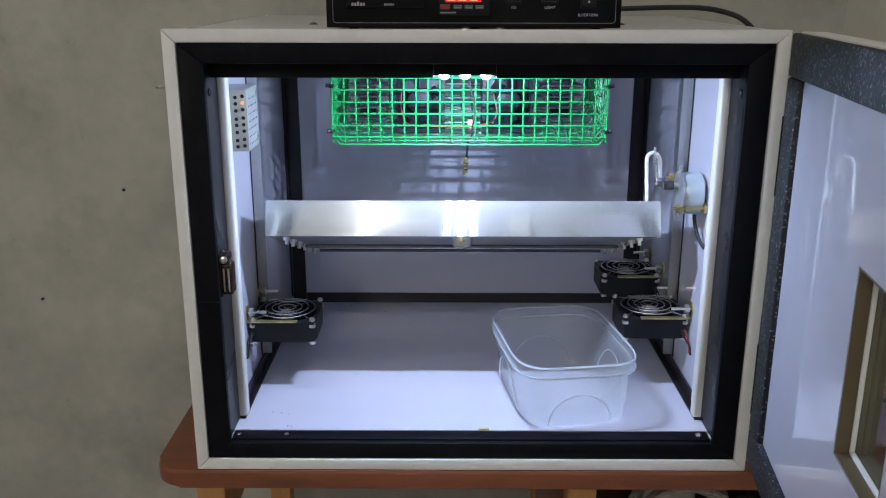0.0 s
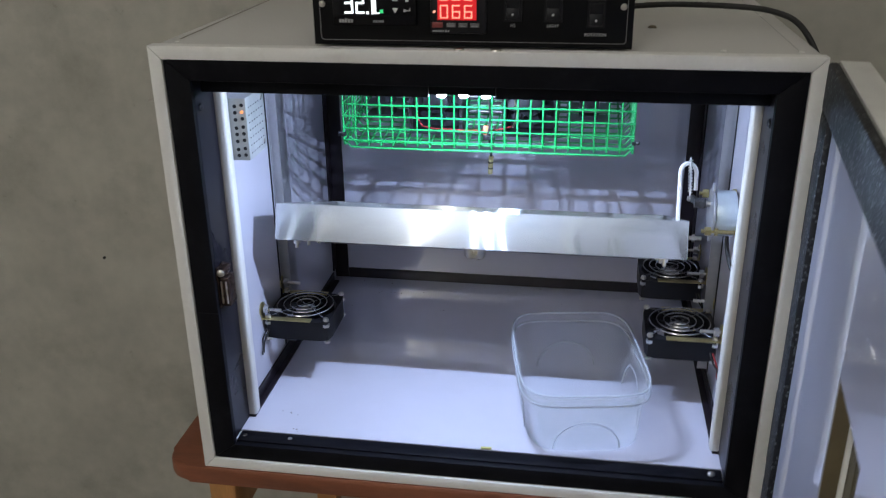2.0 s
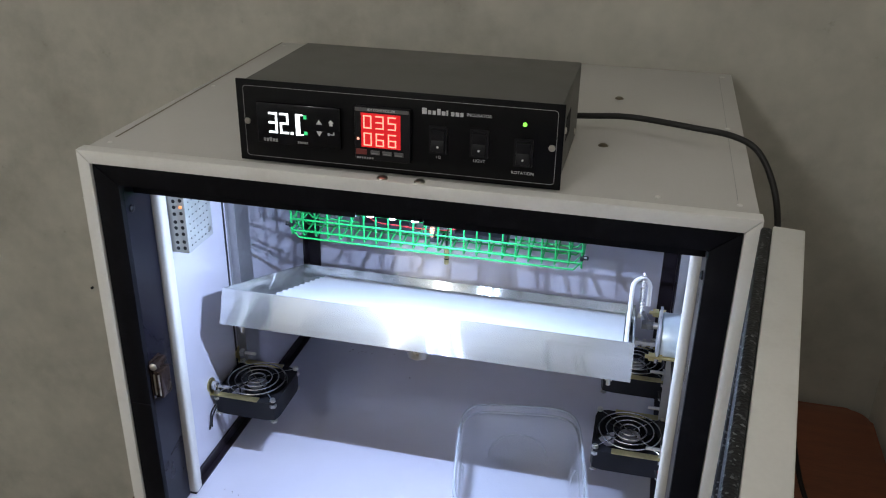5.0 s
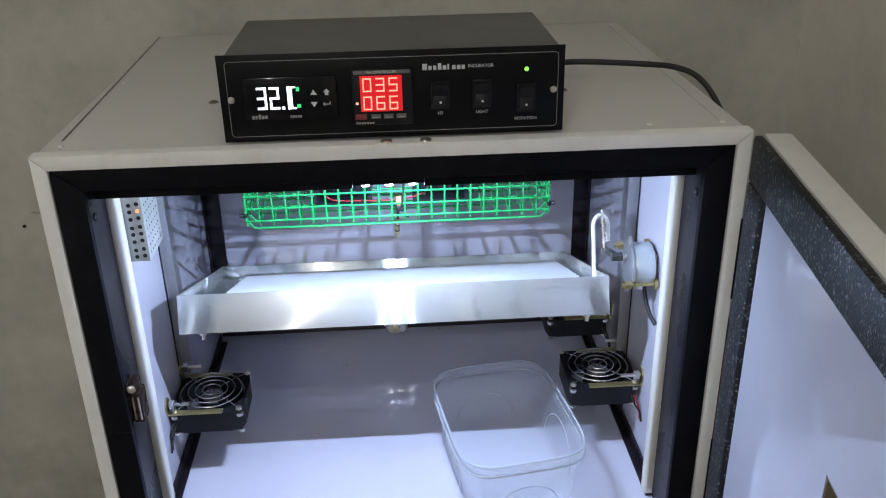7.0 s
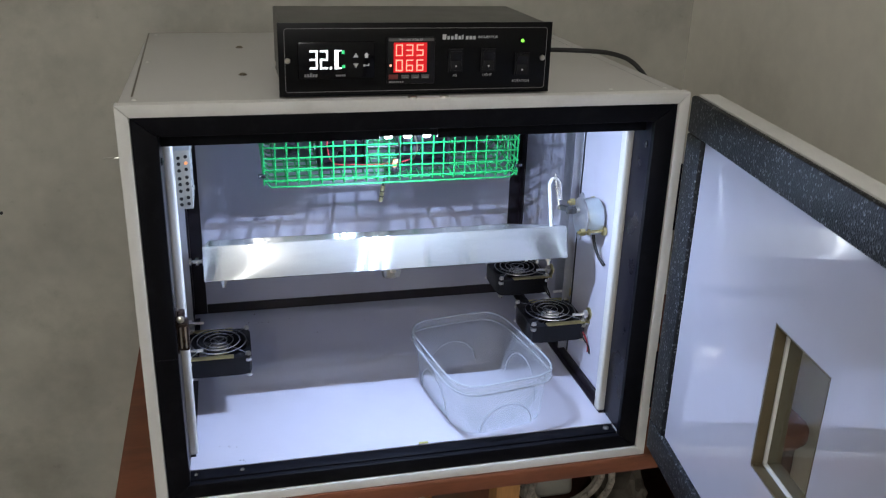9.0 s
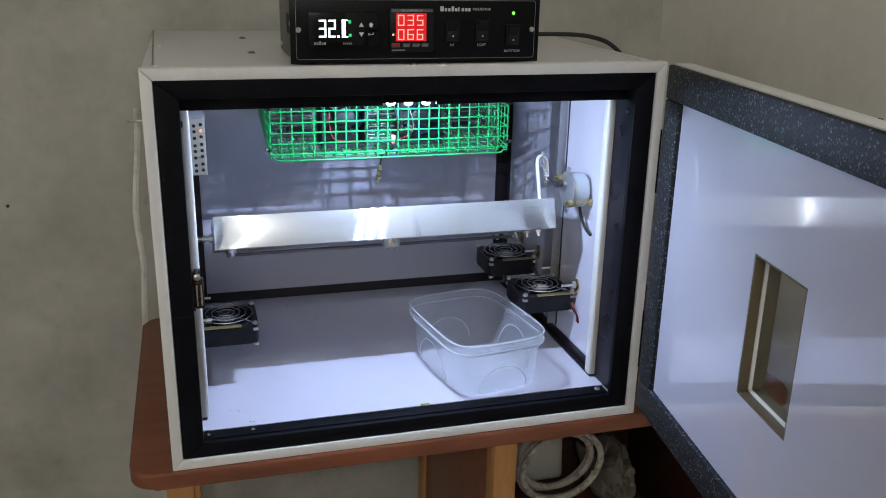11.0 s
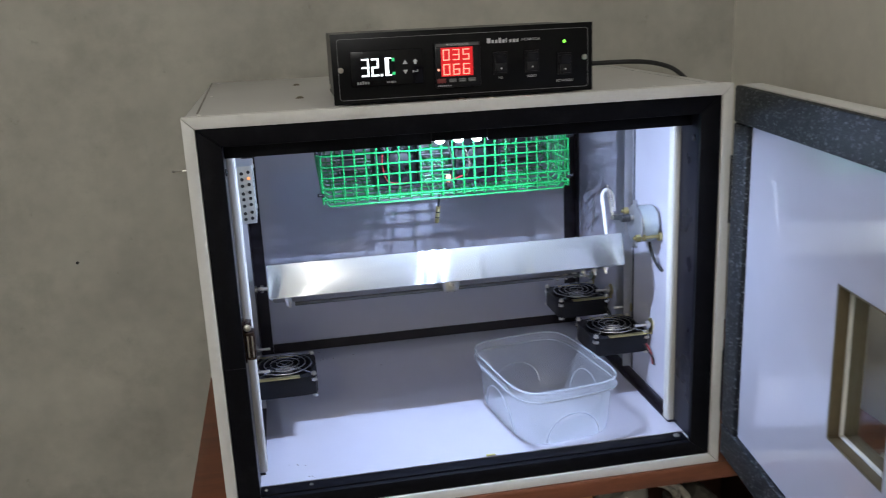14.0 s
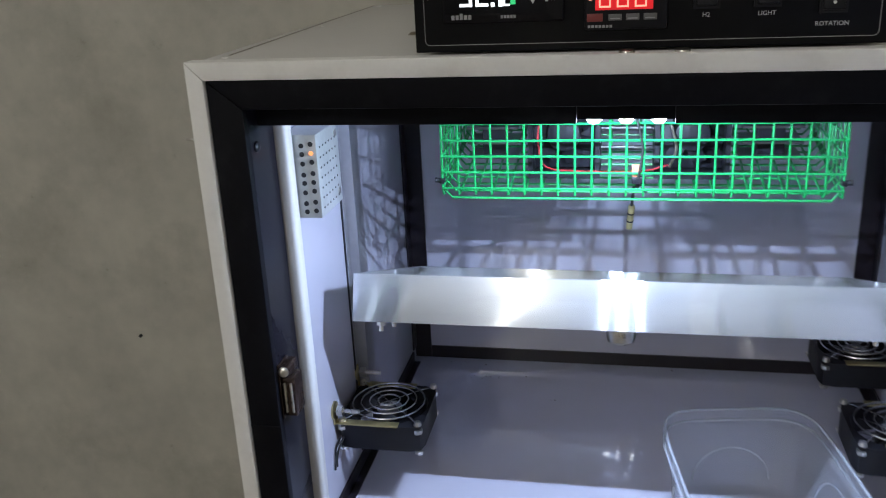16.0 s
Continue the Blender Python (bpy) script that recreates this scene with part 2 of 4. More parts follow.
RED_GLOW = glow("red_digit_light", (1.0, 0.42, 0.30), 1.15)
RED_BACK = glow("red_digit_window", (0.85, 0.012, 0.02), 0.55)
GREEN_GLOW = glow("green_light", (0.25, 1.0, 0.08), 1.5)
GREEN_SOFT = glow("green_symbol", (0.05, 0.75, 0.25), 0.7)
ORANGE_GLOW = glow("orange_light", (1.0, 0.35, 0.12), 1.4)
LED_GLOW = glow("white_led", (0.86, 0.92, 1.0), 110.0)
TUB = clear("clear_polypropylene", 0.16, (0.92, 0.94, 0.96), 0.12, (0.985, 0.988, 0.99))
TUB_RIM = clear("milky_tub_rim", 0.45, (0.85, 0.88, 0.92), 0.15, (0.95, 0.96, 0.97))
GLASS = clear("window_glass", 0.03, (0.5, 0.47, 0.4), 0.02, (0.93, 0.95, 0.93))

# ---- mesh helpers ----


def join(*parts):
    bm = bmesh.new()
    for p in parts:
        me = bpy.data.meshes.new("t")
        p.to_mesh(me)
        bm.from_mesh(me)
        bpy.data.meshes.remove(me)
    return bm


def box(x0, x1, y0, y1, z0, z1, bevel=0.0, segments=2):
    bm = bmesh.new()
    bmesh.ops.create_cube(bm, size=1, matrix=Matrix.LocRotScale(((x0 + x1) / 2, (y0 + y1) / 2, (z0 + z1) / 2), None, (abs(x1 - x0), abs(y1 - y0), abs(z1 - z0))))
    if bevel:
        bmesh.ops.bevel(bm, geom=list(bm.edges), offset=bevel, segments=segments, profile=0.5, affect="EDGES")
    return bm


def moved(bm, m):
    bmesh.ops.transform(bm, matrix=m, verts=bm.verts)
    return bm


def cylinder(a, b, r, n=16, r2=None, bevel=0.0):
    a, b = Vector(a), Vector(b)
    bm = bmesh.new()
    bmesh.ops.create_cone(bm, cap_ends=True, segments=n, radius1=r, radius2=r if r2 is None else r2, depth=(b - a).length)
    if bevel:
        rims = [e for e in bm.edges if abs(e.verts[0].co.z - e.verts[1].co.z) < 1e-7]
        bmesh.ops.bevel(bm, geom=rims, offset=bevel, segments=2, profile=0.5, affect="EDGES")
    turn = (b - a).to_track_quat("Z", "Y").to_matrix().to_4x4()
    return moved(bm, Matrix.Translation((a + b) / 2) @ turn)


def smooth_path(points, steps=6, closed=False):
    """A Catmull-Rom line through the points."""
    pts = [Vector(p) for p in points]
    n, out = len(pts), []
    spans = n if closed else n - 1
    for i in range(spans):
        if closed:
            p0, p1, p2, p3 = pts[(i - 1) % n], pts[i], pts[(i + 1) % n], pts[(i + 2) % n]
        else:
            p0, p1, p2, p3 = pts[max(i - 1, 0)], pts[i], pts[i + 1], pts[min(i + 2, n - 1)]
        for k in range(steps):
            t = k / steps
            out.append(0.5 * ((2 * p1) + (p2 - p0) * t + (2 * p0 - 5 * p1 + 4 * p2 - p3) * t * t + (3 * p1 - p0 - 3 * p2 + p3) * t ** 3))
    if not closed:
        out.append(pts[-1])
    return out


def tube(points, r, n=8, closed=False):
    """A round wire along the points."""
    pts = [Vector(p) for p in points]
    bm, rings, count = bmesh.new(), [], len(pts)
    side = None
    for i, p in enumerate(pts):
        if closed:
            d = (pts[(i + 1) % count] - pts[i - 1]).normalized()
        else:
            d = (pts[min(i + 1, count - 1)] - pts[max(i - 1, 0)]).normalized()
        if side is None:
            side = d.orthogonal().normalized()
        side = (side - d * side.dot(d)).normalized()
        up = d.cross(side)
        rings.append([bm.verts.new(p + r * (math.cos(2 * math.pi * k / n) * side + math.sin(2 * math.pi * k / n) * up)) for k in range(n)])
    for i in range(count if closed else count - 1):
        a, b = rings[i], rings[(i + 1) % count]
        for k in range(n):
            bm.faces.new((a[k], a[(k + 1) % n], b[(k + 1) % n], b[k]))
    if not closed:
        bm.faces.new(list(reversed(rings[0])))
        bm.faces.new(rings[-1])
    return bm


def ring_frame(x0, x1, z0, z1, hx0, hx1, hz0, hz1, y0, y1):
    """A flat slab in x and z with a rectangular hole through it along y."""
    bm = bmesh.new()
    outer, inner = [(x0, z0), (x1, z0), (x1, z1), (x0, z1)], [(hx0, hz0), (hx1, hz0), (hx1, hz1), (hx0, hz1)]
    v = {}
    for key, loop in (("o", outer), ("i", inner)):
        for k, (x, z) in enumerate(loop):
            for s, y in (("f", y0), ("b", y1)):
                v[key, k, s] = bm.verts.new((x, y, z))
    for k in range(4):
        j = (k + 1) % 4
        bm.faces.new((v["o", k, "f"], v["o", j, "f"], v["i", j, "f"], v["i", k, "f"]))
        bm.faces.new((v["i", k, "b"], v["i", j, "b"], v["o", j, "b"], v["o", k, "b"]))
        bm.faces.new((v["o", j, "f"], v["o", k, "f"], v["o", k, "b"], v["o", j, "b"]))
        bm.faces.new((v["i", k, "f"], v["i", j, "f"], v["i", j, "b"], v["i", k, "b"]))
    return bm


def mitred(x0, x1, z0, z1, w, y0, y1, gap=0.0003, depth_bevel=0.0008):
    """Four strips round a rectangle, cut at 45 degrees: bottom, right, top, left."""
    out = [(x0, z0), (x1, z0), (x1, z1), (x0, z1)]
    inn = [(x0 + w[3], z0 + w[0]), (x1 - w[1], z0 + w[0]), (x1 - w[1], z1 - w[2]), (x0 + w[3], z1 - w[2])]
    strips = []
    for k in range(4):
        j = (k + 1) % 4
        d = (Vector(out[j]) - Vector(out[k])).normalized() * gap
        quad = [Vector(out[k]) + d, Vector(out[j]) - d, Vector(inn[j]) - d, Vector(inn[k]) + d]
        bm = bmesh.new()
        f = [bm.verts.new((q.x, y0, q.y)) for q in quad]
        b = [bm.verts.new((q.x, y1, q.y)) for q in quad]
        bm.faces.new(f)
        bm.faces.new(list(reversed(b)))
        for i in range(4):
            m = (i + 1) % 4
            bm.faces.new((f[m], f[i], b[i], b[m]))
        bmesh.ops.recalc_face_normals(bm, faces=bm.faces)
        if depth_bevel:
            edges = [e for e in bm.edges if abs(e.verts[0].co.y - e.verts[1].co.y) < 1e-7 and e.verts[0].co.y < (y0 + y1) / 2]
            bmesh.ops.bevel(bm, geom=edges, offset=depth_bevel, segments=2, profile=0.5, affect="EDGES")
        strips.append(bm)
    return strips


def lathe(profile, n=24, squash=(1, 1)):
    """A body of revolution round z from (radius, height) pairs."""
    bm, rings = bmesh.new(), []
    for r, z in profile:
        rings.append([bm.verts.new((r * squash[0] * math.cos(2 * math.pi * k / n), r * squash[1] * math.sin(2 * math.pi * k / n), z)) for k in range(n)])
    for a, b in zip(rings, rings[1:]):
        for k in range(n):
            bm.faces.new((a[k], a[(k + 1) % n], b[(k + 1) % n], b[k]))
    if profile[0][0] > 1e-6:
        bm.faces.new(list(reversed(rings[0])))
    if profile[-1][0] > 1e-6:
        bm.faces.new(rings[-1])
    bmesh.ops.remove_doubles(bm, verts=bm.verts, dist=1e-6)
    return bm


def mesh_of(name, bm, material):
    bmesh.ops.recalc_face_normals(bm, faces=bm.faces)
    me = bpy.data.meshes.new(name)
    bm.to_mesh(me)
    bm.free()
    me.materials.append(material)
    me.polygons.foreach_set("use_smooth", [True] * len(me.polygons))
    me.set_sharp_from_angle(angle=radians(32))
    return me


def solid(name, bm, material, label="", category="", kind="", group="", at=None):
    """A thing of one mesh. The mesh is given in world metres unless a pose is given."""
    ob = new(name, mesh_of(name, bm, material))
    if at is not None:
        ob.matrix_basis = at
    return tagged(ob, label, category, group, kind)


def thing(name, m, label, category, group="", kind=""):
    ob = new(name)
    ob.empty_display_size = 0.02
    ob.matrix_basis = m
    ob["origin"] = 1
    return tagged(ob, label, category, group, kind)


def part(name, bm, material, parent, label=""):
    """One mesh under a thing or a part, in that thing's own metres."""
    ob = new(name, mesh_of(name, bm, material))
    ob.parent = parent
    return tagged(ob, label)


def text_mesh(words, size, m, bold=0.0):
    cu = bpy.data.curves.new("t", "FONT")
    cu.body, cu.size, cu.extrude, cu.align_x, cu.align_y, cu.offset, cu.resolution_u = words, size, 0.0001, "CENTER", "CENTER", bold, 3
    ob = bpy.data.objects.new("t", cu)
    scene.collection.objects.link(ob)
    me = bpy.data.meshes.new_from_object(ob.evaluated_get(bpy.context.evaluated_depsgraph_get()))
    bm = bmesh.new()
    bm.from_mesh(me)
    bpy.data.objects.remove(ob)
    bpy.data.curves.remove(cu)
    bpy.data.meshes.remove(me)
    return moved(bm, m)


# ---- the room ----
WALL_Y, CORNER_X, LEFT_X, FRONT_Y, CEIL = 0.50, 0.566, -2.2, -3.2, 2.8
solid("wall_north", box(LEFT_X - 0.1, CORNER_X + 0.1, WALL_Y, WALL_Y + 0.1, 0, CEIL), PLASTER, "stained grey-beige plastered wall", "wall", "structure")
solid("wall_east", box(CORNER_X, CORNER_X + 0.1, FRONT_Y, WALL_Y, 0, CEIL), CREAM, "cream plastered side wall", "wall", "structure")
# west and south walls and ceiling are unseen, added to bounce light
solid("wall_west", box(LEFT_X - 0.1, LEFT_X, FRONT_Y, WALL_Y, 0, CEIL), PALE_BOUNCE, "unseen pale wall that closes the room and bounces light", "wall", "structure")
solid("wall_south", box(LEFT_X - 0.1, CORNER_X + 0.1, FRONT_Y - 0.1, FRONT_Y, 0, CEIL), PALE_BOUNCE, "unseen pale wall that closes the room and bounces light", "wall", "structure")
solid("floor", box(LEFT_X - 0.1, CORNER_X + 0.1, FRONT_Y - 0.1, WALL_Y + 0.1, -0.1, 0), CEMENT, "grey cement floor", "floor", "structure")
solid("ceiling", box(LEFT_X - 0.1, CORNER_X + 0.1, FRONT_Y - 0.1, WALL_Y + 0.1, CEIL, CEIL + 0.1), PALE_BOUNCE, "unseen pale ceiling that bounces light", "ceiling", "structure")

# ---- the table ----


def rounded_slab(x0, x1, y0, y1, z0, z1, r, edge):
    bm = bmesh.new()
    pts = []
    for cx, cy, a0 in ((x1 - r, y1 - r, 0), (x0 + r, y1 - r, 90), (x0 + r, y0 + r, 180), (x1 - r, y0 + r, 270)):
        for k in range(9):
            a = radians(a0 + k * 90 / 8)
            pts.append((cx + r * math.cos(a), cy + r * math.sin(a)))
    low = [bm.verts.new((x, y, z0)) for x, y in pts]
    high = [bm.verts.new((x, y, z1)) for x, y in pts]
    bm.faces.new(list(reversed(low)))
    bm.faces.new(high)
    n = len(pts)
    for k in range(n):
        bm.faces.new((low[k], low[(k + 1) % n], high[(k + 1) % n], high[k]))
    rims = [e for e in bm.edges if abs(e.verts[0].co.z - e.verts[1].co.z) < 1e-7]
    bmesh.ops.bevel(bm, geom=rims, offset=edge, segments=3, profile=0.5, affect="EDGES")
    return bm


def build_table():
    t = thing("table", pose(0, 0, 0), "red-brown laminate table with rounded corners on pine legs", "table")
    part("tabletop", rounded_slab(-0.352, 0.560, -0.003, 0.490, 0.727, 0.749, 0.03, 0.005), TOP_WOOD, t, "red-brown laminate top with a rounded edge")
    for x in (-0.296, 0.128):
        for y in (0.022, 0.40):
            part("leg", box(x - 0.0165, x + 0.0165, y, y + 0.034, 0, 0.7265, 0.003), LEG_WOOD, t)
    part("rail", box(-0.306, -0.286, 0.0565, 0.3995, 0.64, 0.7265, 0.002), LEG_WOOD, t)
    part("side_board", box(0.118, 0.136, 0.0565, 0.3995, 0.25, 0.7265, 0.002), TOP_WOOD, t, "brown side board")
    part("side_board", box(0.5450, 0.5630, 0.040, 0.4375, 0.0, 0.7265, 0.002), DARK_WOOD, t, "dark brown side board")
    part("back_board", box(0.1455, 0.5645, 0.438, 0.456, 0.0, 0.7265, 0.002), DARK_WOOD, t, "dark brown back board")
    return t


build_table()
for hx, hz in ((-0.537, 0.952), (-0.688, 0.769)):
    solid("nail", cylinder((hx, WALL_Y + 0.002, hz), (hx, WALL_Y - 0.003, hz), 0.0020, 10, 0.0024), HOLE, "small dark nail head in the plastered wall", "nail")
# a pale uneven line, slightly proud of the plaster
solid("wall_ridge", tube(smooth_path([(-0.334, 0.4975, 1.10), (-0.338, 0.4975, 1.04), (-0.349, 0.4975, 0.93), (-0.345, 0.4975, 0.84), (-0.351, 0.4975, 0.73), (-0.349, 0.4975, 0.60)], 6), 0.0062, 8), RIDGE, "pale uneven ridge running down the wall", "mortar line", at=pose(0, 0.0053, 0))

# ---- the incubator cabinet ----
HALF, DEEP, BASE, TOP = 0.300, 0.475, 0.7495, 1.220
IN_X, IN_BACK, IN_LOW, IN_TOP = 0.268, 0.450, 0.781, 1.192
LIP_X, LIP_LOW, LIP_TOP, LIP_Y = 0.2640, 0.7826, 1.1735, 0.027


def build_cabinet():
    c = thing("incubator", pose(0, 0, 0), "white panelled egg incubator cabinet with its door standing open", "incubator")
    part("top_panel", box(-HALF, HALF, 0.0125, DEEP, IN_TOP, TOP, 0.0015), SHEET, c, "off-white sheet top with worn edges")
    part("bottom_panel", box(-HALF, HALF, 0.0125, DEEP, BASE, IN_LOW - 0.001, 0.001), SHEET, c)
    part("side_panel", box(-HALF, -IN_X - 0.003, 0.0125, DEEP - 0.001, IN_LOW, IN_TOP), SHEET, c)
    part("side_panel", box(IN_X + 0.003, HALF, 0.0125, DEEP - 0.001, IN_LOW, IN_TOP), SHEET, c)
    part("back_panel", box(-IN_X, IN_X, IN_BACK + 0.003, DEEP - 0.001, IN_LOW, IN_TOP), SHEET, c)
    # the lining
    part("floor_liner", box(-IN_X, IN_X, 0.0275, IN_BACK, IN_LOW - 0.0008, IN_LOW + 0.002), LINER, c, "glossy white floor lining")
    part("ceiling_liner", box(-IN_X, IN_X, 0.0275, IN_BACK, IN_TOP - 0.003, IN_TOP - 0.0005), LINER, c)
    part("back_liner", box(-IN_X, IN_X, IN_BACK, IN_BACK + 0.0025, IN_LOW + 0.002, IN_TOP - 0.003), LINER, c, "glossy white rear lining")
    for s in (-1, 1):
        part("side_liner", box(s * IN_X, s * (IN_X + 0.0025), 0.0275, IN_BACK, IN_LOW + 0.002, IN_TOP - 0.003), LINER, c, "glossy white side lining")
    # the outer edge profile and the black profile round the opening
    for bm in mitred(-HALF - 0.0015, HALF + 0.0015, BASE, TOP + 0.0015, (0.0125,) * 4, -0.001, 0.0125):
        part("edge_profile", bm, PROFILE, c, "off-white mitred edge strip")
    for bm in mitred(-HALF + 0.0115, HALF - 0.0115, BASE + 0.0125, TOP - 0.0115, (0.0185, 0.0245, 0.0195, 0.0245), 0.0015, 0.008):
        part("front_profile", bm, GASKET, c, "black plastic door rebate")
    part("rebate_side", box(-LIP_X - 0.004, -LIP_X, 0.0082, 0.0508, LIP_LOW + 0.0028, 1.1885), REVEAL, c, "dark glossy plastic reveal")
    part("rebate_side", box(LIP_X, LIP_X + 0.004, 0.0082, 0.0508, LIP_LOW + 0.0028, 1.1885), REVEAL, c, "dark glossy plastic reveal")
    part("rebate_bottom", box(-LIP_X, LIP_X, 0.0082, LIP_Y, LIP_LOW - 0.005, LIP_LOW, 0.0008), GASKET, c)
    cuts = ((-LIP_X, LED_X[0] - 0.0110, 0.0), (LED_X[0] - 0.0108, LED_X[2] + 0.0098, 0.0028), (LED_X[2] + 0.0100, LIP_X, 0.0))
    for x0, x1, up in cuts:
        part("rebate_top", box(x0, x1, 0.0236, LIP_Y, LIP_TOP + up, 1.1884, 0.0005), GASKET, c, "black lip cut back for the lamp" if up else "")
    part("rebate_soffit", box(-LIP_X, LIP_X, 0.0082, LIP_Y, 1.1888, 1.1917), GASKET, c)
    for s in (-1, 1):
        strip = box(s * (IN_X - 0.0002), s * (IN_X - 0.0132), 0.0515, 0.0655, IN_LOW + 0.0055, 1.1880, 0.0035, 3)
        part("edge_strip", strip, STRIP, c, "cream rounded plastic edge strip")
        part("corner_trim", box(s * (IN_X - 0.0005), s * (IN_X - 0.021), IN_BACK - 0.0025, IN_BACK - 0.0003, IN_LOW + 0.0025, 1.1885), TRIM_BLACK, c, "black corner angle")
        part("corner_trim", box(s * (IN_X - 0.0004), s * (IN_X - 0.0024), IN_BACK - 0.018, IN_BACK - 0.0028, IN_LOW + 0.018, 1.1885), TRIM_BLACK, c)
        part("floor_trim", box(s * (IN_X - 0.0003), s * (IN_X - 0.0023), 0.054, IN_BACK - 0.0188, IN_LOW + 0.0025, IN_LOW + 0.016), TRIM_BLACK, c)
        part("floor_trim", box(s * (IN_X - 0.0026), s * (IN_X - 0.010), 0.054, IN_BACK - 0.020, IN_LOW + 0.0022, IN_LOW + 0.0038), TRIM_BLACK, c)
        part("upright", join(box(s * (IN_X - 0.0002), s * (IN_X - 0.0022), 0.206, 0.262, 0.80, 1.1885), box(s * (IN_X - 0.0022), s * (IN_X - 0.012), 0.2065, 0.2085, 0.80, 1.1885)), ALU_DULL, c, "aluminium angle upright")
        part("panel_joint", box(s * (IN_X - 0.0001), s * (IN_X - 0.0012), 0.199, 0.2015, IN_LOW + 0.018, 1.1885), HOLE, c)
    part("floor_trim", box(-IN_X + 0.0215, IN_X - 0.0215, IN_BACK - 0.0025, IN_BACK - 0.0003, IN_LOW + 0.0025, IN_LOW + 0.018), TRIM_BLACK, c, "black skirting angle")
    # screws on the roof and round the opening
    head = [(0.0042, 0), (0.0040, 0.0012), (0.0026, 0.0022), (0.0, 0.0025)]
    for x, y in ((-0.176, 0.34), (-0.177, 0.151), (0.166, 0.151), (0.171, 0.322)):
        part("screw", join(moved(lathe(head, 12), pose(x, y, TOP)), moved(lathe([(0.0050, 0), (0.0050, 0.0006), (0.0, 0.0007)], 16), pose(x, y, TOP - 0.0001))), SCREW, c)
    rivet = [(0.0026, 0), (0.0022, 0.0008), (0.0, 0.0013)]
    for x, y in ((-0.285, 0.03), (0.285, 0.03), (-0.285, 0.24), (0.285, 0.24), (-0.1, 0.03), (0.22, 0.03), (0.288, 0.455), (-0.288, 0.455), (0.02, 0.458)):
        part("rivet", moved(lathe(rivet, 10), pose(x, y, TOP)), PROFILE, c)
    for x, z in ((-0.2575, 0.786), (-0.205, 0.785)):
        part("screw", moved(lathe(rivet, 10), pose(x, 0.018, LIP_LOW + 0.0002)), STEEL, c)
    part("screw", moved(lathe(head, 12), pose(0.2530, 0.0175, LIP_LOW + 0.0002)), STEEL, c, "chrome corner screw")
    for s in (-1, 1):
        part("screw", moved(lathe(head, 10), pose(s * (LIP_X - 0.0001), 0.017, 1.160, 0, -90 * s, 0)), BLACK_PLASTIC, c)
    seam = box(-0.0010, 0.0010, 0, 0.430, 0, 0.0003)
    part("roof_seam", moved(seam, pose(-0.2885, 0.045, TOP - 0.0001, 0, 0, 1.4)), SCREW, c, "dark open seam")
    part("roof_seam", box(0.2839, 0.2842, 0.03, 0.46, TOP - 0.0001, TOP + 0.0002), PRINT_GREY, c)
    eye = tube([(0.0045 * math.cos(2 * math.pi * k / 14), 0, 0.0045 * math.sin(2 * math.pi * k / 14)) for k in range(14)], 0.0009, 6, True)
    part("eye_screw", join(moved(eye, pose(-0.3135, 0.022, 1.164, 75, 0, 0)), cylinder((-0.309, 0.022, 1.164), (-0.2995, 0.022, 1.164), 0.0012, 8)), STEEL, c, "small steel eye screw")
    # the catch on the jamb
    x = -LIP_X
    part("catch", join(box(x + 0.0002, x + 0.002, 0.006, 0.026, 0.948, 0.994, 0.0008), box(x + 0.002, x + 0.0125, 0.0075, 0.0255, 0.950, 0.983, 0.002), box(x + 0.002, x + 0.0095, 0.006, 0.026, 0.985, 0.993, 0.0015)), mat("bronze_catch", (0.045, 0.028, 0.022), 0.26, 0.6, vary=0.2, scale=60, fine=300), c, "bronze roller catch with chrome screws")
    part("catch_roller", join(cylinder((x + 0.0045, 0.0072, 0.954), (x + 0.0045, 0.0072, 0.979), 0.0010, 8), cylinder((x + 0.0095, 0.0072, 0.954), (x + 0.0095, 0.0072, 0.979), 0.0010, 8), moved(lathe(head, 10), pose(x + 0.0055, 0.0062, 0.989, 90, 0, 0))), STEEL, c)
    part("panel_seam", box(-0.2885, -0.2645, 0.0009, 0.0014, 0.9435, 0.9445), REVEAL, c)
    for z0, z1 in ((1.06, 1.14), (0.82, 0.90)):
        part("hinge", join(cylinder((0.3035, -0.004, z0), (0.3035, -0.004, z1), 0.0018, 12), box(0.3003, 0.302, -0.0025, -0.0012, z0, z1)), REVEAL, c, "dark butt hinge")
    return c


cabinet = build_cabinet()


